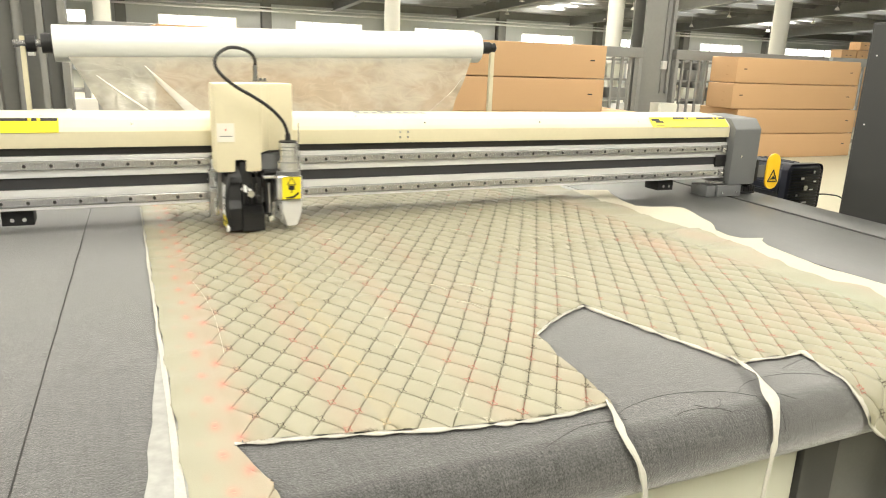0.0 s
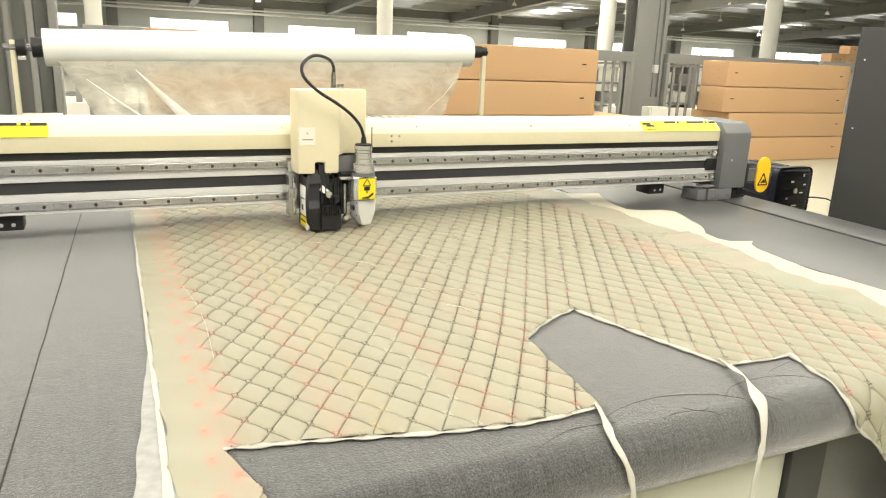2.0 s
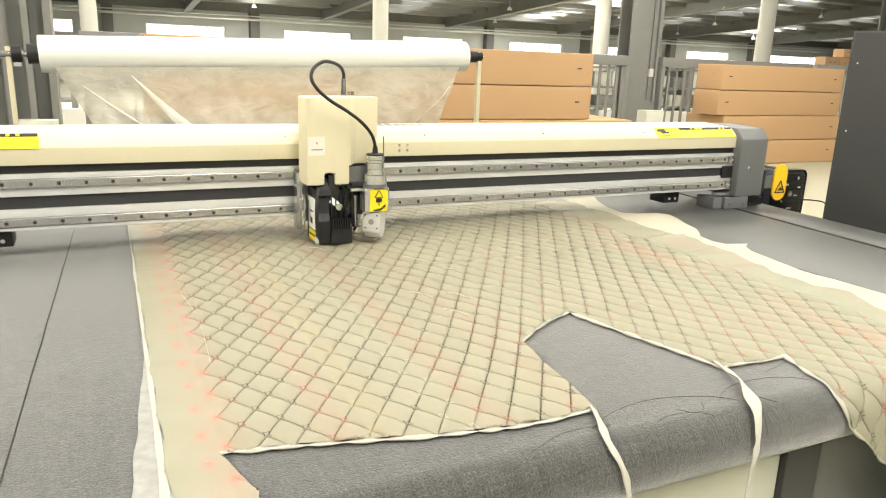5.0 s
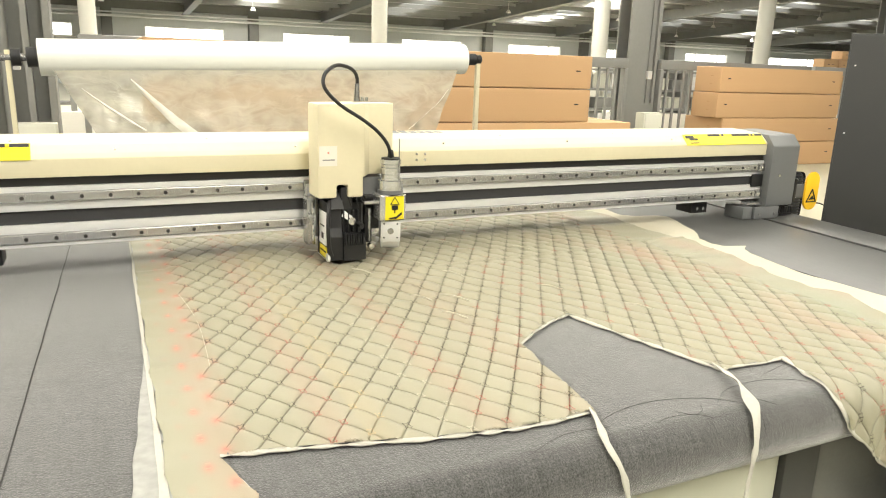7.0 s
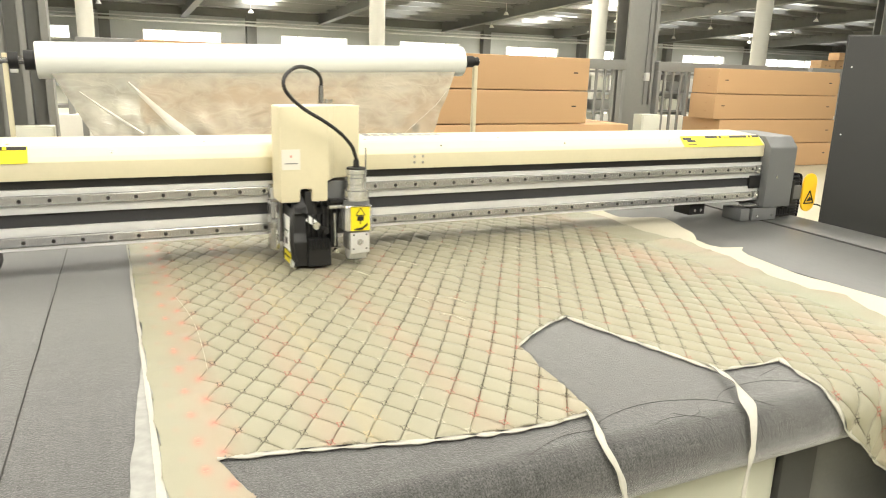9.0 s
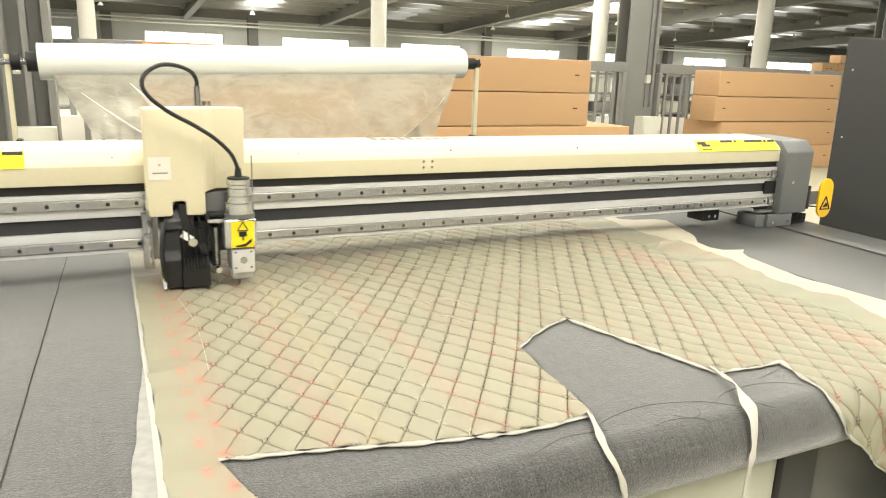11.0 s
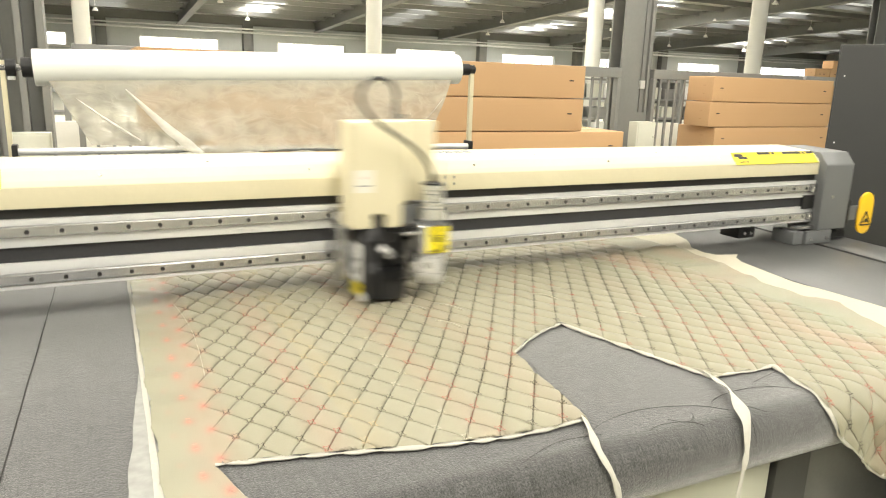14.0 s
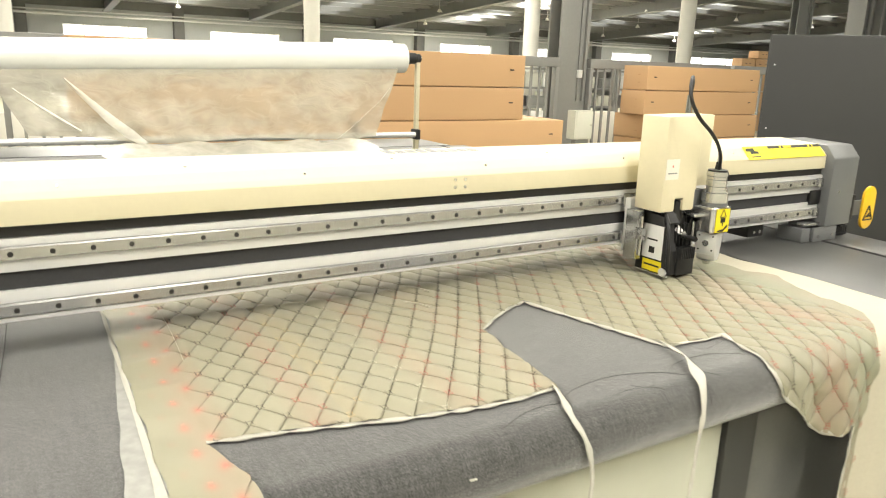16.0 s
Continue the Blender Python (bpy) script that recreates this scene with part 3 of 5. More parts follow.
# power cable on the floor side
cable = solid("cable", tube(B(), [(2.752, 2.45, 0.705), (2.80, 2.44, 0.722), (2.88, 2.42, 0.722), (2.96, 2.40, 0.70), (3.03, 2.38, 0.60), (3.06, 2.36, 0.30), (3.08, 2.35, 0.008)], 0.0036), BLACK, "thin dark cable running to the cabinet", "cable")

# ---- film roll stand ----
RY = 3.70
stand = thing("film_roll_stand", 0.5, RY, TOP, "steel stand carrying a roll of clear plastic film behind the table", "roll stand")


def spart(name, bm, mat, label="", parent=None):
    bmesh.ops.translate(bm, verts=bm.verts, vec=(-0.5, -RY, -TOP))
    return part(name, bm, mat, parent or stand, label)


spart("post", box(B(), 1.608, 1.632, RY - 0.013, RY + 0.013, TOP + 0.003, 1.395, 0.003), CREAM, "cream square-tube post")
spart("post", box(B(), -0.690, -0.670, RY - 0.012, RY + 0.012, TOP + 0.003, 1.335, 0.003), CREAM, "cream square-tube post")
spart("lower_bar", rod(B(), (-0.671, RY - 0.06, 0.945), (1.604, RY - 0.06, 0.945), 0.016), ALU, "bright lower guide bar")
spart("bar_bracket", box(B(), 1.58, 1.604, RY - 0.085, RY - 0.01, 0.918, 0.975, 0.004), BLACK)
spart("bar_bracket", box(B(), -0.671, -0.648, RY - 0.085, RY - 0.01, 0.918, 0.975, 0.004), BLACK)
spart("axle", rod(B(), (-0.715, RY, 1.303), (1.64, RY, 1.372), 0.017), STEEL)
spart("clamp", rod(B(), (1.545, RY, 1.3692), (1.60, RY, 1.3708), 0.032, n=20), BLACK, "black clamp collar")
spart("clamp", rod(B(), (-0.606, RY, 1.3062), (-0.566, RY, 1.3074), 0.043, n=12), BLACK, "black clamp collar")
spart("clamp", rod(B(), (-0.666, RY, 1.3044), (-0.628, RY, 1.3055), 0.036, n=20), BLACK, "black clamp collar")
spart("clamp_block", box(B(), -0.662, -0.634, RY - 0.02, RY + 0.02, 1.252, 1.268, 0.003), WHITE_PLASTIC, "small pale block under the axle end")
spart("clamp", rod(B(), (1.606, RY, 1.371), (1.632, RY, 1.3718), 0.026, n=20), BLACK, "black clamp collar")
film_roll = thing("film_roll", 0, RY, 1.3, "thick white roll of plastic film on a steel axle", "roll")
part("wound_film", rod(B(), (-0.56, 0, 0.0076), (1.525, 0, 0.0686), 0.080, n=64), ROLL, film_roll)
part("core_tube", rod(B(), (-0.572, 0, 0.0072), (1.537, 0, 0.0690), 0.034, n=32), BLACK, film_roll, "black core tube")


def film_sheet():
    bm = B()
    nu, nv = 90, 26
    rows = []
    for j in range(nv + 1):
        v = j / nv
        row = []
        for i in range(nu + 1):
            u = i / nu
            x0, x1 = -0.505 + 0.15 * v, 1.46 - 0.145 * v
            x = x0 + (x1 - x0) * u
            top = 1.3076 + (x + 0.56) / 2.085 * 0.061 - 0.055
            low = 0.940 + 0.035 * max(0, 0.25 - u) / 0.25 + 0.010 * math.sin(u * 13)
            z = top + (low - top) * v
            fold = 0.018 * math.sin(x * 17 + v * 7 * (0.4 - u)) * v + 0.012 * math.sin(x * 41 - v * 9) * v * v + 0.02 * noise.noise((x * 3, v * 2.5, 4)) * v
            row.append(bm.verts.new((x, RY - 0.072 - 0.024 * v + fold * (1 - 0.75 * v ** 4), z)))
        rows.append(row)
    for a, b in zip(rows, rows[1:]):
        for i in range(nu):
            bm.faces.new((a[i], a[i + 1], b[i + 1], b[i]))
    return bm


def film_tail():
    """The loose end lies forward on the table."""
    bm = B()
    tail = []
    for j in range(7):
        v = j / 6
        row = []
        for i in range(41):
            u = i / 40
            x = -0.10 + 1.35 * u + 0.10 * v
            row.append(bm.verts.new((x, RY - 0.098 - 0.9 * v, 0.925 - 0.070 * min(1, v * 2.2) + 0.008 * math.sin(x * 23 + v * 5) + 0.006)))
        tail.append(row)
    for a, b in zip(tail, tail[1:]):
        for i in range(40):
            bm.faces.new((a[i], a[i + 1], b[i + 1], b[i]))
    return bm


film = thing("plastic_film", 0, 0, 0, "creased clear plastic film hanging from the roll", "plastic film")
part("hanging_sheet", film_sheet(), FILM, film)
part("loose_end", film_tail(), FILM, film)


def film_fold(points, widths):
    """A doubled-over pleat of film lying just in front of the sheet."""
    bm = B()
    rows = []
    n = 14
    for k in range(n + 1):
        f = k / n * (len(points) - 1)
        i = min(int(f), len(points) - 2)
        t = f - i
        x, z = (points[i][c] + (points[i + 1][c] - points[i][c]) * t for c in (0, 1))
        w = (widths[i] + (widths[i + 1] - widths[i]) * t) * (1 + 0.3 * noise.noise((x * 20, z * 20, 2)))
        rows.append([bm.verts.new((x + w * (u - 0.5) * 0.75, RY - 0.122 - 0.005 * math.sin(math.pi * u), z + w * (u - 0.5) * 0.6)) for u in (0, 0.25, 0.5, 0.75, 1)])
    for a, b in zip(rows, rows[1:]):
        for i in range(4):
            bm.faces.new((a[i], a[i + 1], b[i + 1], b[i]))
    return bm


for points, widths in (([(-0.20, 1.225), (-0.10, 1.12), (-0.025, 1.045), (0.06, 0.972), (0.115, 0.93)], [0.006, 0.03, 0.045, 0.05, 0.03]),
                       ([(-0.40, 1.18), (-0.30, 1.10), (-0.21, 1.035), (-0.15, 0.995)], [0.004, 0.012, 0.018, 0.01]),
                       ([(1.385, 1.21), (1.33, 1.14), (1.24, 1.065), (1.15, 0.99), (1.08, 0.94)], [0.004, 0.02, 0.014, 0.03, 0.02])):
    part("pleat", film_fold(points, widths), PLEAT, film)

# ---- quilted material on the belt ----
CX, CY = 0.0253, 0.0757          # column pitch and stitch pitch of the diamonds
NX0, NY0 = -0.119, 0.827


def column_colour(x):
    for limit, name in ((-0.205, "pink"), (-0.105, "black"), (-0.058, "red"), (-0.012, "yellow"), (0.045, "black"), (0.095, "white"), (0.147, "red"), (0.225, "black"),
                        (0.30, "red"), (0.345, "black"), (0.40, "red"), (0.47, "black"), (0.55, "red"), (0.60, "black"), (0.98, "red"), (1.03, "black")):
        if x < limit:
            return name
    return "pink"


def thread_colour(x, y):
    if 0.225 < x < 1.03:
        return "red" if noise.noise((x * 23.7, y * 2.6, 7)) > 0.10 - 0.35 * (1.25 - y) else "black"
    return column_colour(x)


def drape(x, y, lift):
    """A point of the cloth: flat on the belt, round the front roller, then straight down."""
    if y >= ROLL_Y:
        return (x, y, TOP + lift)
    r = ROLL_R + lift
    a = (ROLL_Y - y) / ROLL_R
    if a <= math.pi / 2:
        return (x, ROLL_Y - r * math.sin(a), TOP - ROLL_R + r * math.cos(a))
    return (x, ROLL_Y - r - 0.012 * math.sin(x * 37) * min(1, (a - math.pi / 2)), TOP - ROLL_R - (a - math.pi / 2) * ROLL_R)


def stretch(x, y):
    """How far the cloth has been pulled off its even lattice here."""
    d = y - 1.02
    return 0.030 * max(0.0, x), 0.001 + 0.083 * (d + math.sqrt(d * d + 0.0016)) / 2 + 0.045 * max(0.0, x - 0.2)


def lattice(x, y):
    """Lattice numbers of a place on the cloth: whole numbers of both are stitch crossings."""
    sx, sy = stretch(x, y)
    u, v = (x - sx - NX0) / (2 * CX), (y - sy - NY0) / CY
    return u + v, u - v


def place(a, b):
    """The place on the cloth of lattice numbers a, b."""
    x0, y0 = NX0 + (a + b) * CX, NY0 + (a - b) / 2 * CY
    x, y = x0, y0
    for _ in range(5):
        sx, sy = stretch(x, y)
        x, y = x0 + sx, y0 + sy
    return x, y


def cut_outline():
    """Plan of the quilt: x, y on the unrolled cloth."""
    left = [(-0.292 + 0.003 * math.sin(k * 2.1) + 0.010 * (k / 40), 0.55 + 1.95 * k / 40) for k in range(41)]
    ys = (0.70, 0.74, 0.89, 0.96, 1.03, 1.07, 1.16, 1.29, 1.39, 1.49, 1.615, 1.70, 1.85, 1.98, 2.5)
    xs = (1.04, 1.085, 1.115, 1.14, 1.16, 1.125, 1.126, 1.162, 1.180, 1.192, 1.173, 1.168, 1.19, 1.178, 1.175)
    right = [(float(np.interp(y, ys, xs)) + 0.006 * math.sin(y * 47), y) for y in (0.70 + 1.8 * k / 45 for k in range(45, -1, -1))]
    hem = [(1.0, 0.665), (0.978, 0.64), (0.977, 0.61), (0.988, 0.572), (0.981, 0.512), (0.974, 0.427), (0.978, 0.356), (0.970, 0.22), (0.900, 0.22), (0.904, 0.35), (0.907, 0.397), (0.920, 0.44), (0.926, 0.50), (0.912, 0.512), (0.88, 0.492), (0.83, 0.505), (0.79, 0.535), (0.738, 0.572), (0.690, 0.612), (0.672, 0.66), (0.682, 0.72), (0.705, 0.784)]
    notch = [(0.66, 0.778), (0.60, 0.785), (0.565, 0.778), (0.545, 0.85), (0.525, 0.921), (0.506, 0.992), (0.478, 1.101), (0.42, 1.075), (0.365, 1.042), (0.308, 0.997),
             (0.302, 0.953), (0.292, 0.90), (0.288, 0.831), (0.273, 0.741), (0.20, 0.735), (0.138, 0.737), (0.03, 0.755), (-0.09, 0.784), (-0.16, 0.80), (-0.229, 0.812), (-0.205, 0.72), (-0.185, 0.55)]
    return left + right + hem + notch


OUTLINE = cut_outline()


def inside(x, y):
    hit, n = False, len(OUTLINE)
    for i in range(n):
        (x0, y0), (x1, y1) = OUTLINE[i], OUTLINE[(i + 1) % n]
        if (y0 > y) != (y1 > y) and x < (x1 - x0) * (y - y0) / (y1 - y0) + x0:
            hit = not hit
    return hit


def quilted(x, y):
    """How strongly the cloth is padded here: flat at the selvages."""
    return max(0.0, min(1.0, (x + 0.226) / 0.03)) * max(0.0, min(1.0, (1.05 - x) / 0.03)) * max(0.0, min(1.0, (y - 0.47) / 0.03))


def puff(x, y):
    a, b = lattice(x, y)
    q = quilted(x, y)
    s = abs(math.sin(math.pi * a) * math.sin(math.pi * b))
    wave = 0.0030 * noise.noise((x * 3, y * 3, 1)) + 0.0016 * noise.noise((x * 11, y * 11, 2))
    crease = abs(y - (1.493 + 0.06 * (x - 0.5))) if x > 0.28 else 1
    ruck = noise.noise((x * 2.3, y * 5.5, 9))
    pad = 0.0070 * (1 - 0.12 * max(0, min(1, (x - 0.30) / 0.2))) * (1 + 0.22 * noise.noise((math.floor(a) * 3.7, math.floor(b) * 5.3, 4)))
    return (0.0044 + pad * q * s ** (0.27 + 0.26 * max(0, min(1, (x - 0.28) / 0.2))) + 0.004 * math.exp(-(crease / 0.006) ** 2) + 0.0028 * math.exp(-(ruck / 0.05) ** 2) * min(1, max(0, (y - 0.95) * 3)) + wave
            + 0.0016 * (1 - q) * math.sin(y * 60 + x * 9) + 0.004 * max(0, min(1, (x - 0.95) / 0.1)) * (1 + 0.6 * math.sin(y * 34 + 3 * noise.noise((y * 4, 0, 0)))))


def dye(x, y):
    """Colour and strength of the dye stain here: strongest round each crossing."""
    a, b = (c % 1 for c in lattice(x, y))
    a, b = min(a, 1 - a), min(b, 1 - b)
    near = math.exp(-(a * a + b * b) / 0.010)
    if x < -0.175:
        fade = max(0, min(1, (x + 0.275) / 0.03)) * max(0, min(1, (-0.178 - x) / 0.03))
        return (0.50, 0.12, 0.09, fade * min(0.85, 0.20 * near + 0.34 * near ** 0.22 + 0.09 * math.exp(-((x + 0.225) / 0.03) ** 2)))
    for c, w, colour, k in ((-0.085, 0.024, (0.46, 0.13, 0.09), 0.20), (-0.035, 0.026, (0.44, 0.30, 0.13), 0.24), (0.12, 0.026, (0.46, 0.13, 0.09), 0.16), (0.262, 0.04, (0.46, 0.14, 0.10), 0.10)):
        if abs(x - c) < w * 1.5:
            return (*colour, k * math.exp(-((x - c) / w) ** 2) * (0.45 + 0.8 * near))
    if x > 0.7:
        n = noise.noise((x * 9, y * 5, 3))
        if n > 0:
            return (0.46, 0.16, 0.12, min(0.26, 0.34 * n * min(1, (x - 0.7) * 4)))
        return (0.20, 0.25, 0.17, min(0.35, -0.45 * n * min(1, (x - 0.7) * 4)))
    return (0.4, 0.3, 0.2, 0)


def within_outline(xs, ys):
    """inside() for whole arrays."""
    hit = np.zeros(xs.shape, bool)
    for i in range(len(OUTLINE)):
        (x0, y0), (x1, y1) = OUTLINE[i], OUTLINE[(i + 1) % len(OUTLINE)]
        if y0 != y1:
            hit ^= ((y0 > ys) != (y1 > ys)) & (xs < (x1 - x0) * (ys - y0) / (y1 - y0) + x0)
    return hit


def quilt_cloth(n):
    """The cover, woven along the stitch lines with n steps to a diamond, closer by the seams, and cut to the outline."""
    a0, a1, b0, b1 = -11, 47, -24, 34
    na, nb = (a1 - a0) * n, (b1 - b0) * n
    step = [k / n - 0.10 * math.sin(2 * math.pi * k / n) for k in range(n)]
    bm = B()
    layer = bm.verts.layers.float_color.new("stain")
    ia, ib = np.meshgrid((np.arange(na) + 0.5) / n + a0, (np.arange(nb) + 0.5) / n + b0, indexing="ij")
    x0, y0 = NX0 + (ia + ib) * CX, NY0 + (ia - ib) / 2 * CY
    xs, ys = x0, y0
    for _ in range(5):
        d = ys - 1.02
        xs, ys = x0 + 0.030 * np.maximum(0, xs), y0 + 0.001 + 0.083 * (d + np.sqrt(d * d + 0.0016)) / 2 + 0.045 * np.maximum(0, xs - 0.2)
    flags = within_outline(xs, ys)
    seg = np.array(OUTLINE)
    nxt = np.roll(seg, -1, axis=0)
    verts = {}

    def vertex(i, j):
        if (i, j) in verts:
            return verts[(i, j)]
        x, y = place(a0 + i // n + step[i % n], b0 + j // n + step[j % n])
        edge = not flags[max(i - 1, 0):i + 1, max(j - 1, 0):j + 1].all()
        if edge:
            p = np.array((x, y))
            d = nxt - seg
            t = np.clip(((p - seg) * d).sum(1) / (d * d).sum(1), 0, 1)
            q = seg + t[:, None] * d
            k = np.argmin(((q - p) ** 2).sum(1))
            if ((q[k] - p) ** 2).sum() < 0.0085 ** 2:
                x, y = q[k]
        h = min(0.0080, puff(x, y)) if edge else puff(x, y)
        v = bm.verts.new(drape(x, y, h))
        v[layer] = dye(x, y)
        verts[(i, j)] = v
        return v
    for i, j in zip(*(c.tolist() for c in np.nonzero(flags))):
        bm.faces.new((vertex(i, j), vertex(i + 1, j), vertex(i + 1, j + 1), vertex(i, j + 1)))
    bmesh.ops.reverse_faces(bm, faces=bm.faces)
    return bm


quilt = thing("quilted_material", 0.4, 1.5, TOP, "beige diamond-quilted leatherette lying on the belt, partly cut out", "quilted fabric")
QV = (-0.4, -1.5, -TOP)


def qpart(name, bm, mat, label="", kind=""):
    bmesh.ops.translate(bm, verts=bm.verts, vec=QV)
    return part(name, bm, mat, quilt, label, kind)


qpart("padded_cover", quilt_cloth(16), LEATHER, "puffed beige leatherette diamonds")


def stitching():
    """Threads along the diamond edges, parting round each crossing into a four-pointed star, sorted by colour."""
    nets = {k: B() for k in THREADS}

    def strip(bm, cells, w, lift):
        """A flat thread through lattice places."""
        pts = [place(*c) for c in cells]
        prev = None
        for i, (x, y) in enumerate(pts):
            (xa, ya), (xb, yb) = pts[max(i - 1, 0)], pts[min(i + 1, len(pts) - 1)]
            ln = math.hypot(xb - xa, yb - ya) or 1
            ox, oy = -(yb - ya) / ln * w / 2, (xb - xa) / ln * w / 2
            z = puff(x, y) + lift
            pair = bm.verts.new(drape(x + ox, y + oy, z)), bm.verts.new(drape(x - ox, y - oy, z))
            if prev:
                bm.faces.new((prev[0], prev[1], pair[1], pair[0]))
            prev = pair
    part_at = 0.17
    for ia in range(-11, 48):
        for ib in range(-24, 35):
            x, y = place(ia, ib)
            if not -0.33 < x < 1.25 or not inside(x, y):
                continue
            flat = x < -0.21 or x > 1.035
            name = thread_colour(x, y)
            bm = nets[name]
            if flat:
                if x < 0 and (ia + ib) % 2:
                    for sx in (-0.07, 0.07):
                        strip(bm, [(ia - 0.06 + sx, ib - 0.06 - sx), (ia + sx, ib - sx), (ia + 0.06 + sx, ib + 0.06 - sx)], 0.0011, 0.0024)
                continue
            heavy = name in ("black", "red")
            for sa, sb in ((1, 1), (1, -1), (-1, -1), (-1, 1)):
                arc = []
                for k in range(5):
                    t = k / 4
                    arc.append((ia + sa * part_at * (1 - t) ** 2 * 0.92 + sa * 0.022, ib + sb * part_at * t ** 2 * 0.92 + sb * 0.022))
                strip(bm, arc, 0.0010 if heavy else 0.0006, 0.0022)
            if x > 0.25:
                strip(bm, [(ia - 0.11, ib - 0.11), (ia, ib), (ia + 0.11, ib + 0.11)], 0.0013, 0.0026)
            for da, db in ((1, 0), (0, 1)):
                q = place(ia + da, ib + db)
                if inside(*q) and -0.215 < q[0] < 1.04:
                    other = thread_colour(*q)
                    colour = name if (da, db) == (1, 0) else other
                    ends = (part_at, 1 - part_at)
                    run = [(ia + da * t, ib + db * t) for t in (ends[0] + (ends[1] - ends[0]) * k / 9 for k in range(10))]
                    strip(nets[colour], run, 0.0006 if x < 0.33 else 0.0005, 0.0012 if x < 0.33 else 0.0005)
    return nets


for colour, bm in stitching().items():
    if len(bm.faces):
        qpart(f"{colour}_stitching", bm, THREADS[colour], f"{colour} stitching thread with crossed knots", "stuff")
    else:
        bm.free()


def foam_edge(points, radius, name, lift=0.0046, label="white foam edge curling up along the cut"):
    """A rolled white foam lip along a cut edge of the cloth."""
    bm = B()
    pts = []
    for (xa, ya), (xb, yb) in zip(points, points[1:]):
        n = max(1, int(math.hypot(xb - xa, yb - ya) / 0.006))
        pts += [(xa + (xb - xa) * k / n, ya + (yb - ya) * k / n) for k in range(n)]
    pts.append(points[-1])
    rings = []
    for i, (x, y) in enumerate(pts):
        xa, ya = pts[max(i - 1, 0)]
        xb, yb = pts[min(i + 1, len(pts) - 1)]
        ln = math.hypot(xb - xa, yb - ya) or 1
        ox, oy = -(yb - ya) / ln, (xb - xa) / ln
        r = radius * max(0.12, 0.30 + 0.95 * abs(math.sin(i * 0.377 + 1.6 * noise.noise((x * 8, y * 8, 1)))) ** 0.8 + 0.75 * noise.noise((x * 34, y * 34, 0)))
        ring = []
        for k in range(8):
            a = 2 * math.pi * k / 8
            ring.append(bm.verts.new(drape(x + ox * r * 1.1 * math.cos(a), y + oy * r * 1.1 * math.cos(a), max(0.0006, lift + r * 0.6 * math.sin(a)))))
        rings.append(ring)
    for a, b in zip(rings, rings[1:]):
        for k in range(8):
            bm.faces.new((a[k], a[(k + 1) % 8], b[(k + 1) % 8], b[k]))
    bm.faces.new(rings[0][::-1])
    bm.faces.new(rings[-1])
    return qpart(name, bm, FOAM, label)


foam_edge([(-0.229, 0.812), (-0.16, 0.80), (-0.09, 0.784), (0.03, 0.755), (0.138, 0.737), (0.20, 0.735), (0.273, 0.741)], 0.0038, "foam_edge")
foam_edge([(0.308, 0.997), (0.365, 1.042), (0.42, 1.075), (0.478, 1.101)], 0.0032, "foam_edge")
foam_edge([(0.478, 1.101), (0.506, 0.992), (0.525, 0.921), (0.545, 0.85), (0.562, 0.785)], 0.0044, "foam_edge")
foam_edge([(0.562, 0.785), (0.60, 0.785), (0.66, 0.778), (0.705, 0.784)], 0.0032, "foam_edge")
foam_edge([(0.705, 0.784), (0.682, 0.72), (0.672, 0.66), (0.690, 0.612), (0.738, 0.572), (0.79, 0.535), (0.83, 0.505), (0.88, 0.492), (0.912, 0.512)], 0.0036, "foam_edge")
foam_edge([(0.912, 0.512), (0.926, 0.50), (0.920, 0.44), (0.907, 0.397), (0.904, 0.35), (0.900, 0.225)], 0.0040, "foam_edge")
foam_edge([(-0.229, 0.812), (-0.205, 0.72), (-0.185, 0.55)], 0.0012, "cut_edge", 0.003, "thin frayed edge along the cut")


def ribbon(points, widths, thick, seed):
    """A soft flat strip through 3D points, twisting a little."""
    bm = B()
    pts = [Vector(p) for p in points]
    path, ws = [], []
    for i in range(len(pts) - 1):
        p0, p1, p2, p3 = pts[max(i - 1, 0)], pts[i], pts[i + 1], pts[min(i + 2, len(pts) - 1)]
        for k in range(6):
            t = k / 6
            path.append(0.5 * ((2 * p1) + (p2 - p0) * t + (2 * p0 - 5 * p1 + 4 * p2 - p3) * t * t + (3 * p1 - p0 - 3 * p2 + p3) * t ** 3))
            ws.append(widths[i] + (widths[i + 1] - widths[i]) * t)
    path.append(pts[-1])
    ws.append(widths[-1])
    rings = []
    for i, p in enumerate(path):
        d = (path[min(i + 1, len(path) - 1)] - path[max(i - 1, 0)]).normalized()
        side = d.cross(Vector((0, -0.75, 0.65))).normalized()
        tw = 0.28 * math.sin(i * 0.45 + seed)
        up = side.cross(d)
        s2 = side * math.cos(tw) + up * math.sin(tw)
        u2 = d.cross(s2)
        w = ws[i] * (0.9 + 0.15 * math.sin(i * 0.9 + seed))
        rings.append([bm.verts.new(p + s2 * (w / 2 * c) + u2 * (thick / 2 * s)) for c, s in ((-1, 0), (-0.7, 1), (0.7, 1), (1, 0), (0.7, -1), (-0.7, -1))])
    for a, b in zip(rings, rings[1:]):
        for k in range(6):
            bm.faces.new((a[k], a[(k + 1) % 6], b[(k + 1) % 6], b[k]))
    bm.faces.new(rings[0][::-1])
    bm.faces.new(rings[-1])
    return bm


def on_belt(x, y, lift=0.007):
    return drape(x, y, lift)


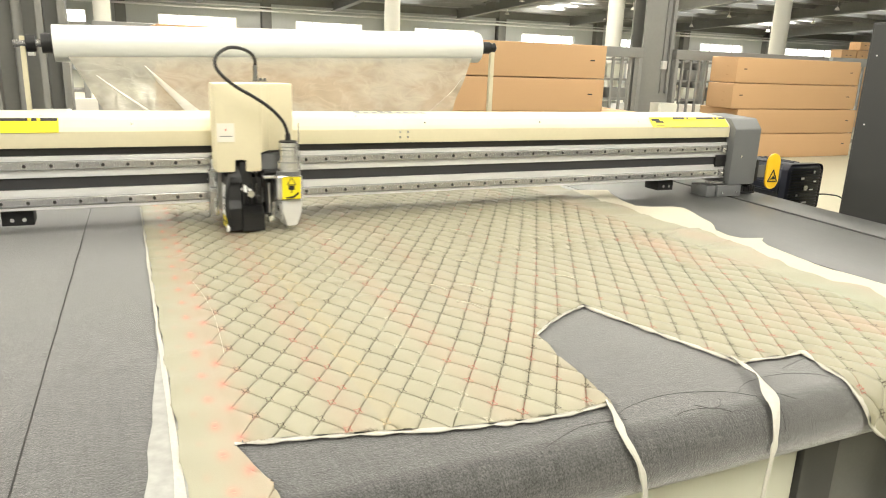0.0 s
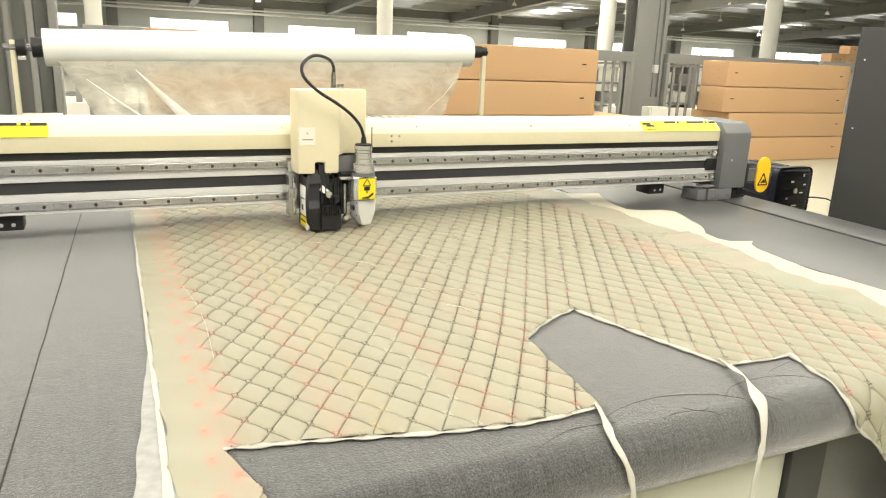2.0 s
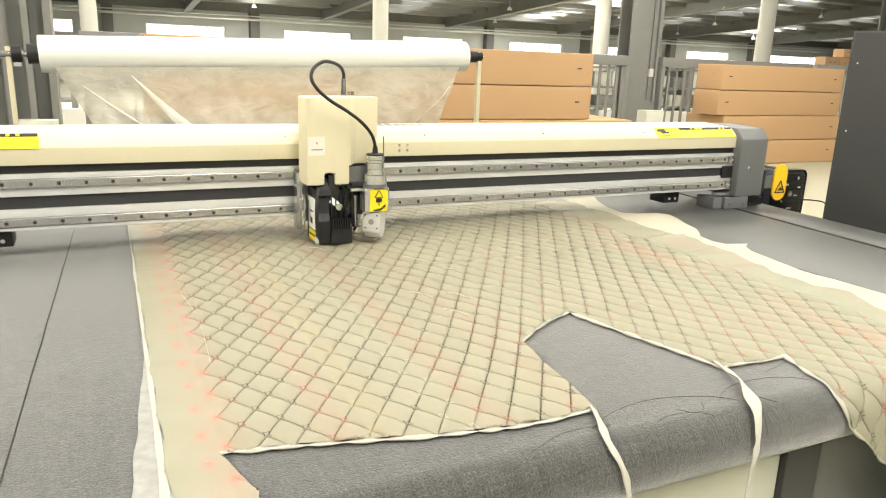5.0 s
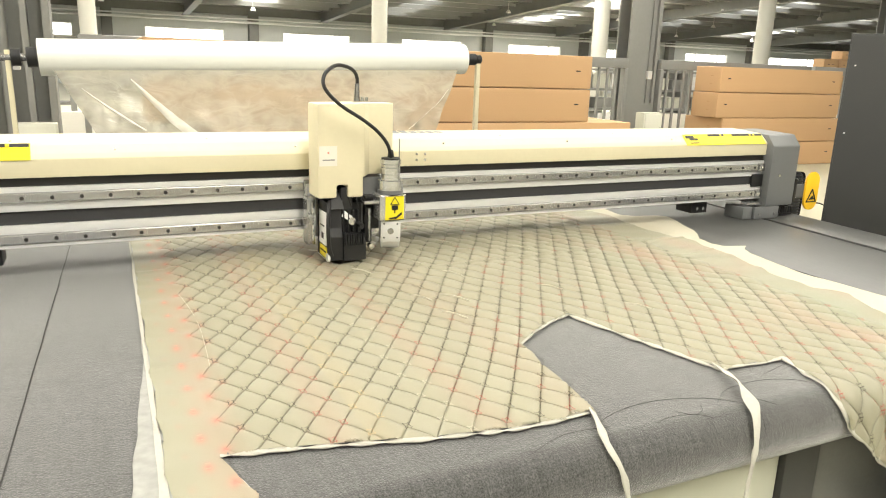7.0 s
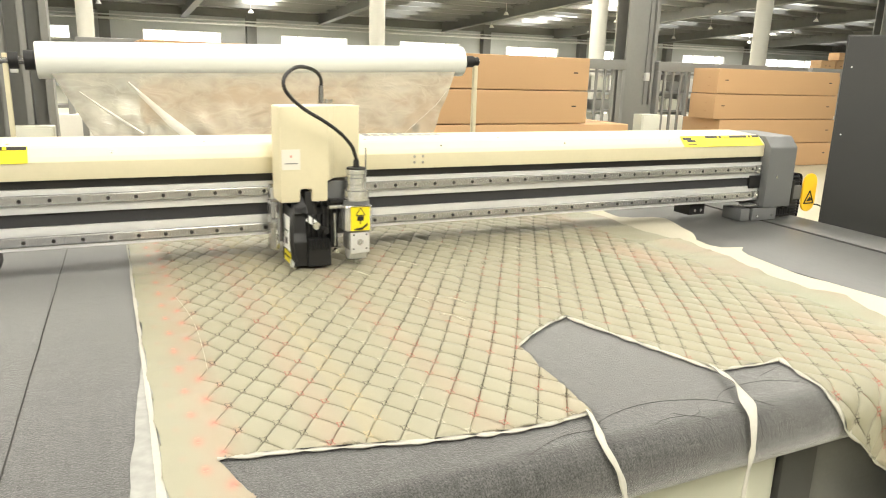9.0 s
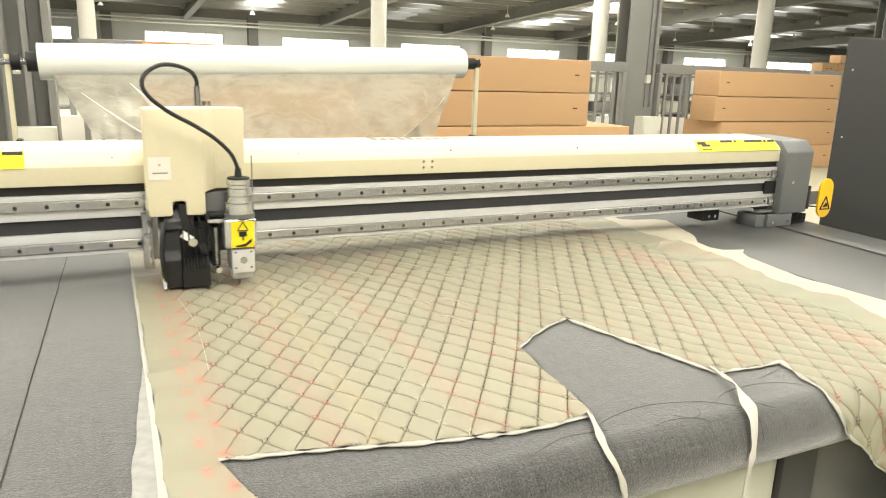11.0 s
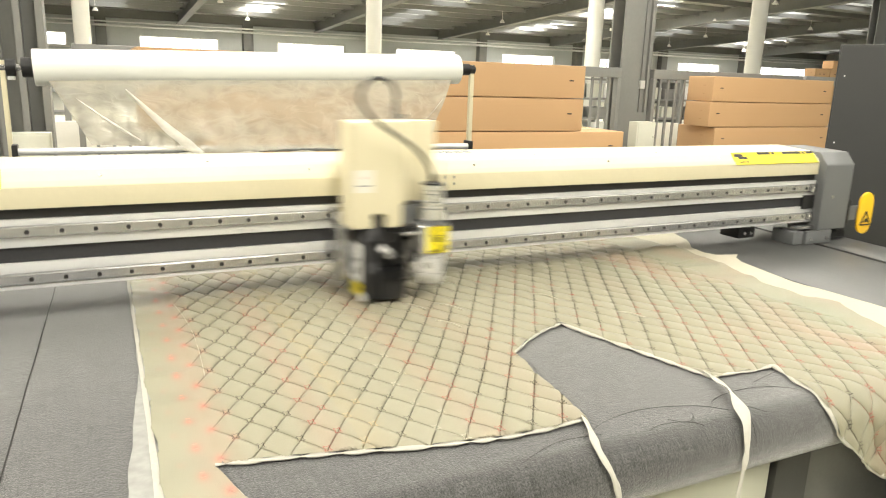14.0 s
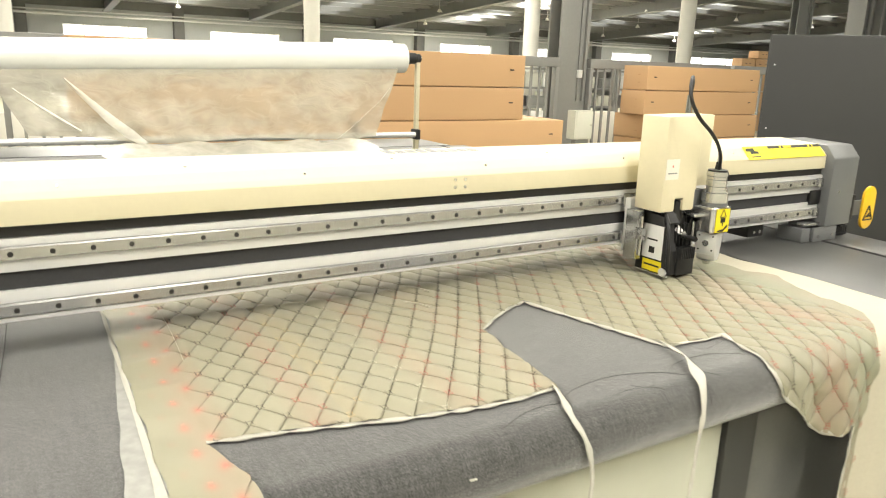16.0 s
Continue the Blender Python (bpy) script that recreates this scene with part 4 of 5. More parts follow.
qpart("offcut_strip", ribbon([on_belt(0.272, 0.745), on_belt(0.253, 0.70), on_belt(0.240, 0.668), on_belt(0.246, 0.640), (0.254, 0.636, 0.80), (0.258, 0.632, 0.765), (0.255, 0.630, 0.72), (0.250, 0.632, 0.62), (0.252, 0.64, 0.45)], [0.012, 0.013, 0.012, 0.011, 0.010, 0.010, 0.010, 0.009, 0.009], 0.0035, 0.3), FOAM, "narrow white offcut strip hanging over the belt edge")
qpart("offcut_strip", ribbon([on_belt(0.562, 0.800, 0.008), on_belt(0.552, 0.765, 0.010), on_belt(0.538, 0.728, 0.012), on_belt(0.520, 0.695, 0.012), on_belt(0.499, 0.660, 0.011), on_belt(0.486, 0.630, 0.009), (0.481, 0.633, 0.795), (0.476, 0.632, 0.755), (0.468, 0.628, 0.705), (0.462, 0.626, 0.65), (0.455, 0.632, 0.45)], [0.009, 0.012, 0.018, 0.024, 0.022, 0.011, 0.009, 0.010, 0.007, 0.010, 0.008], 0.003, 1.7), FOAM, "narrow white offcut strip hanging over the belt edge")

# cream scrim that sticks out beyond the quilt on its far side and hangs over the front edge
def scrim_outline():
    outer = [(1.235, 0.50), (1.235, 0.75), (1.241, 0.97), (1.232, 1.09), (1.222, 1.16), (1.244, 1.27), (1.262, 1.36), (1.285, 1.40), (1.318, 1.425), (1.255, 1.445), (1.240, 1.48), (1.253, 1.54), (1.29, 1.585), (1.32, 1.63), (1.344, 1.70),
             (1.375, 1.77), (1.392, 1.83), (1.37, 1.86), (1.29, 1.875), (1.25, 1.90), (1.262, 1.99), (1.30, 2.10), (1.34, 2.18), (1.26, 2.20), (1.17, 2.215)]
    return outer


def scrim():
    bm = B()
    outer = scrim_outline()
    inner = [(0.94, 0.5), (1.0, 0.75)] + [(1.085, y) for _, y in outer[2:]]
    dense = []
    for (a, b), (c, d) in zip(zip(inner, outer), zip(inner[1:], outer[1:])):
        n = max(1, int((d[1] - b[1]) / 0.012))
        for k in range(n):
            t = k / n
            dense.append(tuple(a[i] + (c[i] - a[i]) * t for i in (0, 1)) + tuple(b[i] + (d[i] - b[i]) * t for i in (0, 1)))
    dense.append((*inner[-1], *outer[-1]))
    low = dense[0]
    dense = [(low[0] + 0.02 * (1 - k / 12), 0.14 + 0.03 * k, low[2] + 0.03 * math.sin(k), 0.14 + 0.03 * k) for k in range(12)] + dense
    rows = []
    for j, (xa, ya, xb, yb) in enumerate(dense):
        row = []
        for i in range(9):
            u = i / 8
            x = xa + (xb - xa) * u
            y = ya + (yb - ya) * u
            row.append(bm.verts.new(drape(x, y, 0.0008 + 0.0016 * max(0, min(1, (x - 1.10) / 0.08)) + 0.0020 * abs(noise.noise((x * 14, y * 9, 5))) * u)))
        rows.append(row)
    for a, b in zip(rows, rows[1:]):
        for i in range(8):
            bm.faces.new((a[i], a[i + 1], b[i + 1], b[i]))
    return bm


solid("scrim_backing", scrim(), SCRIM, "cream scrim backing sticking out beside the quilt and hanging down", "fabric")


def selvage_strip(x_left, x_right, name, mat, label, lift):
    bm = B()
    rows = []
    for j in range(90):
        y = 0.50 + 2.0 * j / 89
        a, b = x_left(y), x_right(y)
        rows.append([bm.verts.new(drape(a + (b - a) * u, y, lift + 0.0012 * noise.noise((a * 9 + u, y * 14, 2)))) for u in (0, 0.5, 1)])
    for a, b in zip(rows, rows[1:]):
        for i in range(2):
            bm.faces.new((a[i], a[i + 1], b[i + 1], b[i]))
    return qpart(name, bm, mat, label)


selvage_strip(lambda y: -0.300 - 0.028 * max(0, 1.15 - y) / 0.4 + 0.016 * (y - 1.0) + 0.003 * noise.noise((y * 16, 0, 8)), lambda y: -0.28, "backing_edge", PAPER, "thin translucent backing along the selvage", 0.0016)
selvage_strip(lambda y: -0.2975 + 0.008 * (y - 1.0) + 0.003 * noise.noise((y * 7, 0, 3)) - 0.010 * max(0, 0.9 - y) / 0.4, lambda y: -0.2905 + 0.0045 * (y - 1), "foam_selvage", FOAM, "white foam selvage edge", 0.0032)

# loose threads and lint
def strand(points, radius, mat, label):
    return solid("loose_thread", tube(B(), points, radius, 5), mat, label, "thread", "loose threads")


lint = [(0.31, 1.56), (0.36, 1.44), (0.29, 1.27), (0.47, 1.72), (0.64, 1.60), (0.12, 1.72), (0.22, 1.30), (0.62, 1.10), (0.52, 1.27), (0.24, 1.18), (0.75, 1.85), (0.17, 1.52)]
for i, (x, y) in enumerate(lint):
    strand([drape(x, y, 0.0135), drape(x + 0.012, y - 0.02, 0.016), drape(x + 0.022, y - 0.026, 0.0135), drape(x + 0.03, y - 0.05, 0.013)], 0.0011, THREADS["white"], "short white thread lying on the quilt")
strand([drape(-0.216, 1.46, 0.0125), drape(-0.205, 1.36, 0.0130), drape(-0.200, 1.26, 0.0130), drape(-0.202, 1.16, 0.0125), drape(-0.206, 1.07, 0.0120)], 0.0004, THREADS["white"], "long thin thread lying on the quilt")
for pts in ([(0.24, 0.70), (0.30, 0.73), (0.38, 0.74), (0.46, 0.72), (0.50, 0.69)], [(0.47, 0.70), (0.52, 0.73), (0.60, 0.735), (0.66, 0.71), (0.69, 0.67)], [(0.30, 0.66), (0.36, 0.69), (0.43, 0.675), (0.46, 0.63)],
            [(0.13, 0.68), (0.20, 0.705), (0.27, 0.70)], [(0.39, 0.70), (0.41, 0.685), (0.43, 0.69), (0.44, 0.705)], [(0.56, 0.67), (0.53, 0.69), (0.52, 0.66), (0.515, 0.63)], [(0.62, 0.75), (0.68, 0.765), (0.71, 0.77)]):
    strand([drape(x, y, 0.0010) for x, y in pts], 0.00035, INK_AND_SHADE, "long thin dark thread on the felt")
solid("lint_flake", box(B(), 0.058, 0.068, ROLL_Y - ROLL_R - 0.0015, ROLL_Y - ROLL_R + 0.004, 0.811, 0.8128, 0.0005), FOAM, "tiny white flake on the felt", "lint")

# ---- gantry ----
gantry = thing("cutting_gantry", 0, 2.0, TOP, "cream and aluminium gantry beam across the cutting table", "machine gantry")


def gpart(name, bm, mat, label="", parent=None, kind=""):
    """Built with the rail face at y = 0 and true heights."""
    bmesh.ops.translate(bm, verts=bm.verts, vec=(0, 0, -TOP))
    return part(name, bm, mat, parent or gantry, label, kind)


GX0, GX1 = -1.02, 1.662
cover = gpart("beam_cover", prism(B(), [(-0.004, 1.069), (-0.004, 1.108), (0.004, 1.118), (0.024, 1.134), (0.036, 1.1385), (0.155, 1.146), (0.17, 1.14), (0.17, 1.06), (0.02, 1.06), (0.02, 1.069)], "x", GX0, GX1, 0.0015), CREAM, "cream folded sheet-metal beam cover")
# Black strip standing in for the shade in the gap below the cover.
gpart("recess_shade", box(B(), GX0, GX1, 0.006, 0.0115, 1.050, 1.0685), INK_AND_SHADE, "black strip for the shade in the gap under the cover")
gpart("beam", box(B(), GX0, GX1, 0.012, 0.15, 0.921, 1.0595), ALU, "aluminium beam extrusion")
for z0, z1, y0 in ((1.0378, 1.0495, -0.001), (0.9975, 1.0163, 0.0005), (0.9488, 0.9685, 0.0005), (0.9195, 0.9272, -0.004)):
    gpart("beam_flange", box(B(), GX0, GX1, y0, 0.0118, z0, z1, 0.0015), ALU)
gpart("drive_belt", box(B(), GX0, GX1, 0.006, 0.0115, 0.9690, 0.9970), RUBBER, "black toothed drive belt band")
for zc in (1.027, 0.938):
    rail = gpart("linear_rail", prism(B(), [(-0.007, zc - 0.0085), (-0.007, zc + 0.0085), (-0.003, zc + 0.0105), (0.0117, zc + 0.0105), (0.0117, zc - 0.0105), (-0.003, zc - 0.0105)], "x", -0.98, 1.632), STEEL, "bright linear guide rail")
    me = None
    x = -0.9315
    while x < 1.625:
        if me is None:
            bolt = part("rail_bolt", rod(B(), (0, -0.0078, 0), (0, -0.0066, 0), 0.0042, n=10), INK_AND_SHADE, rail)
            me = bolt.data
        else:
            bolt = new("rail_bolt", me)
            bolt.parent = rail
        bolt.location = (x, 0, zc - TOP)
        x += 0.0566


def hazard_sticker(x0, x1):
    """A yellow strip on the sloping front of the cover, with a black header and unreadable bars."""
    n = Vector((0, -0.62, 0.78)).normalized()

    def slab(a, b, s0, s1, lift, mat, name, parent, label=""):
        bm = B()
        pts = []
        for s in (s0, s1):
            base = Vector((0, -0.004 + 0.0285 * s, 1.1035 + 0.0315 * s))
            pts.append(base)
        bl = lift
        vs = [bm.verts.new((x, p.y + n.y * k, p.z + n.z * k)) for k in (bl - 0.0006, bl) for x, p in ((a, pts[0]), (b, pts[0]), (b, pts[1]), (a, pts[1]))]
        for f in ((0, 1, 2, 3), (4, 5, 6, 7), (0, 1, 5, 4), (1, 2, 6, 5), (2, 3, 7, 6), (3, 0, 4, 7)):
            bm.faces.new([vs[i] for i in f])
        bmesh.ops.recalc_face_normals(bm, faces=bm.faces)
        return gpart(name, bm, mat, label, parent)
    plate = slab(x0, x1, 0.0, 1.0, 0.0046, YELLOW, "warning_sticker", None, "yellow warning sticker with black bars")
    w = x1 - x0
    slab(x0 + 0.30 * w, x1 - 0.002, 0.78, 0.98, 0.0054, INK_AND_SHADE, "header_bar", plate)
    slab(x0 + 0.02 * w, x0 + 0.12 * w, 0.62, 0.86, 0.0054, INK_AND_SHADE, "pictogram", plate)
    slab(x0 + 0.06 * w, x0 + 0.16 * w, 0.44, 0.62, 0.0054, INK_AND_SHADE, "pictogram", plate)
    slab(x0 + 0.05 * w, x0 + 0.16 * w, 0.16, 0.24, 0.0054, INK_AND_SHADE, "text_bar", plate)
    for a, b in ((0.45, 0.47), (0.50, 0.60), (0.83, 0.85), (0.88, 0.90)):
        slab(x0 + a * w, x0 + b * w, 0.80, 0.96, 0.0058, YELLOW, "text_bar", plate)


hazard_sticker(1.300, 1.652)
hazard_sticker(-0.89, -0.511)
# screws on the cover
for x in (0.366, 0.390):
    for z in (1.085, 1.100):
        gpart("cover_screw", rod(B(), (x, -0.0062, z), (x, -0.0035, z), 0.0034, n=10), CHROME)
for x in (-0.55, -0.15, 0.25, 0.65, 1.05):
    gpart("cover_screw", rod(B(), (x, 0.055, 1.1395), (x, 0.055, 1.1412), 0.003, n=8), STEEL)
# brand mark on the top of the cover: plain bars
for k in range(9):
    x = 0.27 + k * 0.026
    b = 0.150 if k in (0, 3, 4) else 0.138
    gpart("brand_bar", prism(B(), [(0.110, 1.1425), (0.110, 1.1437), (b, 1.1437 + (b - 0.110) * 0.063), (b, 1.1425 + (b - 0.110) * 0.063)], "x", x, x + 0.019), GREY_PAINT)
# end housings, feet and switch
for side, x0, x1 in ((1, 1.664, 1.795), (-1, -1.18, -1.022)):
    outline = [(-0.03, 0.895), (-0.03, 1.10), (0.0, 1.137), (0.16, 1.143), (0.19, 1.11), (0.19, 0.895)]
    gpart("end_housing", prism(B(), outline, "x", x0, x1, 0.006), GREY_PAINT, "dark grey end housing with bevelled top")
    gpart("housing_screw", rod(B(), (x0 + 0.045, -0.0325, 1.0), (x0 + 0.045, -0.0295, 1.0), 0.005, n=10), CHROME)
foot_out = [(-0.015, 0.864), (-0.015, 0.895), (0.07, 0.895), (0.07, 0.864)]
foot = gpart("foot_bracket", box(B(), 1.617, 1.733, -0.029, -0.017, 0.8525, 0.894, 0.002), GREY_PAINT, "grey upright foot plate")
gpart("foot_rib", box(B(), 1.572, 1.615, -0.020, 0.060, 0.8525, 0.894, 0.002), GREY_PAINT, "", foot)
gpart("foot_rib", box(B(), 1.717, 1.733, -0.0168, 0.12, 0.8525, 0.894, 0.002), GREY_PAINT, "", foot)
for x in (1.639, 1.711):
    gpart("foot_bolt", rod(B(), (x, -0.0325, 0.868), (x, -0.0288, 0.868), 0.0045, n=10), CHROME, "", foot)
gpart("foot_plate", box(B(), 1.587, 1.661, -0.016, 0.01, 0.899, 0.9085, 0.002), STEEL, "bright clamp plate")
for zc in (1.027, 0.938):
    stop = gpart("rail_stop", box(B(), 1.633, 1.657, -0.012, 0.0115, zc - 0.013, zc + 0.013, 0.002), STEEL, "small steel rail stop")
    gpart("stop_screw", rod(B(), (1.645, -0.0136, zc), (1.645, -0.0118, zc), 0.004, n=10), CHROME, "", stop)
gpart("belt_clamp", box(B(), 1.612, 1.6635, -0.004, 0.0055, 0.961, 1.004, 0.0015), BLACK, "black belt clamp at the beam end")
chain = gpart("cable_chain", box(B(), 1.755, 1.827, -0.010, 0.14, 0.8545, 0.862, 0.002), BLACK, "black cable chain under the end housing")
for k in range(6):
    gpart("chain_link", box(B(), 1.757 + 0.012 * k, 1.765 + 0.012 * k, -0.012, 0.138, 0.8625, 0.888 - 0.003 * (k % 2), 0.002), BLACK, "", chain)
for x in (-0.75, -0.35, 0.05, 0.45, 0.85, 1.25):
    gpart("cover_screw", rod(B(), (x, 0.012, 1.1235), (x, 0.0105, 1.1256), 0.0025, n=8), STEEL)
gpart("foot_bracket", prism(B(), foot_out, "x", -1.07, -0.945, 0.003), ALU)
for x in (1.41, -0.62):
    blk = gpart("guide_block", box(B(), x - 0.035, x + 0.035, 0.02, 0.09, 0.878, 0.9135, 0.003), BLACK, "black guide block with two bolts")
    for d in (-0.012, 0.014):
        gpart("block_bolt", rod(B(), (x + d, 0.016, 0.893), (x + d, 0.0205, 0.893), 0.005, n=10), CHROME, "", blk)
gpart("limit_lever", box(B(), 1.797, 1.81, -0.028, -0.022, 0.905, 0.985, 0.002), INK_AND_SHADE)
gpart("switch_arm", box(B(), 1.797, 1.877, -0.0268, -0.021, 0.918, 0.965, 0.002), MID_GREY, "grey bracket arm")


def oval_switch():
    cx, z0, z1, r = 1.882, 0.872, 1.008, 0.034
    out = [(cx + r * math.cos(a), z1 - r + r * math.sin(a)) for a in (math.pi * k / 10 for k in range(11))]
    out += [(cx - r * math.cos(a), z0 + r - r * math.sin(a)) for a in (math.pi * k / 10 for k in range(11))]
    plate = gpart("stop_switch", prism(B(), out, "y", -0.035, -0.027, 0.002), ORANGE_YELLOW, "rounded yellow push plate with warning triangle")
    bm = B()
    for a, b in (((1.858, 0.902), (1.906, 0.902)), ((1.906, 0.902), (1.882, 0.946)), ((1.882, 0.946), (1.858, 0.902))):
        rod(bm, (a[0], -0.0362, a[1]), (b[0], -0.0362, b[1]), 0.0022, n=6)
    gpart("triangle_mark", bm, INK_AND_SHADE, "", plate)
    gpart("pictogram", prism(B(), [(1.87, 0.909), (1.897, 0.911), (1.886, 0.924)], "y", -0.0372, -0.0352), INK_AND_SHADE, "", plate)


oval_switch()

# ---- cutting head ----
head = thing("tool_carriage", 0, 2.0, TOP, "cream covered cutting head with black marking printer and knife spindle", "tool carriage")


def hpart(name, bm, mat, label="", parent=None):
    bmesh.ops.translate(bm, verts=bm.verts, vec=(0, 0, -TOP))
    return part(name, bm, mat, parent or head, label)


hpart("carriage_plate", box(B(), -0.026, 0.15, -0.030, -0.012, 0.905, 1.035, 0.003), ALU, "aluminium carriage plate")
for x in (-0.03, 0.10):
    for z in (1.027, 0.938):
        hpart("rail_carriage", box(B(), x, x + 0.05, -0.0118, -0.0085, z - 0.017, z + 0.017, 0.001), STEEL)
casing = hpart("casing", prism(B(), [(-0.026, 1.016), (-0.026, 1.233), (0.085, 1.235), (0.085, 1.016), (0.046, 1.016), (0.046, 1.046), (0.020, 1.046), (0.020, 1.016)], "y", -0.122, -0.040, 0.006), CREAM, "cream folded casing with a bottom notch")
hpart("casing_wing", prism(B(), [(0.080, -0.1215), (0.088, -0.1208), (0.112, -0.082), (0.175, -0.080), (0.175, -0.034), (0.080, -0.034)], "z", 1.064, 1.2337, 0.003), CREAM, "set-back cream side of the casing")
lab = hpart("casing_label", box(B(), -0.022, 0.020, -0.1232, -0.1222, 1.092, 1.138), PALE_LABEL, "white label with a red mark", casing)
hpart("label_bar", box(B(), -0.015, 0.014, -0.1238, -0.1233, 1.105, 1.1075), STEEL_COLUMN, "", casing)
hpart("label_mark", box(B(), -0.003, 0.001, -0.1238, -0.1233, 1.120, 1.125), THREADS["pink"], "", casing)
hpart("cable_socket", rod(B(), (0.084, -0.075, 1.2375), (0.084, -0.075, 1.278), 0.0068, 0.0055, n=14), CHROME, "chrome cable socket")
for x in (0.096, 0.106):
    hpart("casing_bolt", rod(B(), (x, -0.08, 1.238), (x, -0.08, 1.247), 0.004, n=8), CHROME)
# marking printer
printer = hpart("marking_printer", prism(B(), [(-0.135, 0.868), (-0.135, 0.925), (-0.125, 0.945), (-0.118, 1.005), (-0.05, 1.012), (-0.042, 0.868)], "x", -0.006, 0.030, 0.003), BLACK, "black ink cartridge holder")
hpart("printer_front", prism(B(), [(-0.140, 0.866), (-0.140, 0.912), (-0.120, 0.925), (-0.045, 0.925), (-0.045, 0.866)], "x", 0.0305, 0.086, 0.003), BLACK, "", printer)
for k in range(8):
    x = 0.033 + k * 0.0062
    hpart("cooling_rib", box(B(), x, x + 0.0028, -0.146, -0.118, 0.905, 0.932, 0.0006), BLACK, "", printer)
hpart("printer_column", box(B(), 0.031, 0.060, -0.115, -0.050, 0.926, 1.040, 0.003), BLACK, "", printer)
hpart("printer_arm", box(B(), 0.0605, 0.088, -0.10, -0.035, 0.90, 1.0, 0.004), BLACK, "", printer)
hpart("printer_knob", rod(B(), (0.055, -0.128, 0.960), (0.055, -0.116, 0.960), 0.009, n=14), CHROME, "", printer)
hpart("paper_tag", prism(B(), [(0.030, 0.972), (0.052, 0.958), (0.060, 0.968), (0.038, 0.985)], "y", -0.1225, -0.1205), WHITE_LABEL, "white paper tag", printer)
hpart("bracket", prism(B(), [(-0.13, 0.99), (-0.10, 1.03), (-0.06, 1.03), (-0.06, 1.013), (-0.118, 1.006)], "x", 0.002, 0.034, 0.002), BLACK, "", printer)
hpart("cartridge_label", box(B(), -0.0074, -0.0057, -0.122, -0.062, 0.902, 0.982), WHITE_LABEL, "white cartridge label with a dark square", printer)
hpart("label_square", box(B(), -0.0078, -0.0070, -0.100, -0.083, 0.915, 0.930), INK_AND_SHADE, "", printer)
hpart("label_bar", box(B(), -0.0078, -0.0070, -0.107, -0.076, 0.945, 0.949), INK_AND_SHADE, "", printer)
hpart("yellow_label", box(B(), -0.0072, -0.0057, -0.124, -0.066, 0.872, 0.898), YELLOW, "yellow label strip", printer)
hpart("label_bar", box(B(), -0.0078, -0.0070, -0.118, -0.072, 0.884, 0.888), INK_AND_SHADE, "", printer)
hpart("printer_skid", rod(B(), (-0.004, -0.145, 0.8665), (-0.004, -0.05, 0.8665), 0.0035, n=10), CHROME, "bright guide skid", printer)
hpart("ink_hose", tube(B(), [(0.004, -0.112, 1.008), (-0.004, -0.132, 0.985), (-0.008, -0.141, 0.945), (-0.006, -0.141, 0.905), (0.002, -0.136, 0.880)], 0.0048, 10), BLACK, "", printer)
for dx, dz in ((0.016, 0.0), (0.066, 0.004)):
    hpart("guide_wheel", rod(B(), (dx - 0.024, -0.128, 0.876 + dz), (dx - 0.018, -0.128, 0.876 + dz), 0.010, n=18), WHITE_PLASTIC, "small pale guide wheel", printer)
hpart("side_bracket", prism(B(), [(-0.108, 0.90), (-0.108, 0.985), (-0.085, 0.998), (-0.05, 0.998), (-0.05, 0.90)], "x", 0.094, 0.112, 0.003), BLACK, "", printer)
hpart("bracket_rod", rod(B(), (0.103, -0.112, 0.905), (0.103, -0.112, 0.985), 0.004, n=10), STEEL, "", printer)
hpart("bracket_knob", rod(B(), (0.106, -0.122, 0.893), (0.106, -0.108, 0.893), 0.007, n=14), CHROME, "", printer)
hpart("bracket_knob", rod(B(), (0.072, -0.150, 0.952), (0.072, -0.120, 0.952), 0.006, n=14), BLACK, "", printer)
for k in range(3):
    hpart("wire", tube(B(), [(0.040 + 0.016 * k, -0.10, 1.040), (0.050 + 0.017 * k, -0.116, 1.015), (0.058 + 0.018 * k, -0.112, 0.985), (0.060 + 0.016 * k, -0.104, 0.955)], 0.0016, 6), INK_AND_SHADE, "", printer)
for k in range(4):
    hpart("printer_fin", box(B(), 0.034 + 0.012 * k, 0.037 + 0.012 * k, -0.124, -0.112, 0.93, 0.985, 0.0006), BLACK, "", printer)
guide = hpart("linear_slide", box(B(), -0.038, -0.018, -0.068, -0.0305, 0.895, 1.012, 0.002), STEEL, "aluminium vertical slide")
hpart("slide_screw", rod(B(), (-0.026, -0.071, 0.905), (-0.026, -0.071, 1.0), 0.003, n=8), CHROME, "", guide)
hpart("slide_nut", box(B(), -0.036, -0.019, -0.080, -0.0685, 0.945, 0.972, 0.002), STEEL, "", guide)
# spindle mount and spindle
SX, SY = 0.152, -0.125
hpart("spindle_mount", box(B(), 0.089, 0.150, -0.094, -0.0305, 0.93, 1.058, 0.003), GREY_PAINT, "dark spindle mount")
hpart("mount_arm", box(B(), 0.090, 0.128, -0.122, -0.0945, 1.010, 1.018, 0.002), BLACK)
hpart("clamp_arm", box(B(), 0.086, 0.126, -0.126, -0.0945, 0.998, 1.0065, 0.002), SILVER, "bright clamp arm")
bm = B()
rod(bm, (SX, SY, 1.041 - TOP), (SX, SY, 1.090 - TOP), 0.0230, n=28)
rod(bm, (SX, SY, 1.062 - TOP), (SX, SY, 1.066 - TOP), 0.0240, n=28)
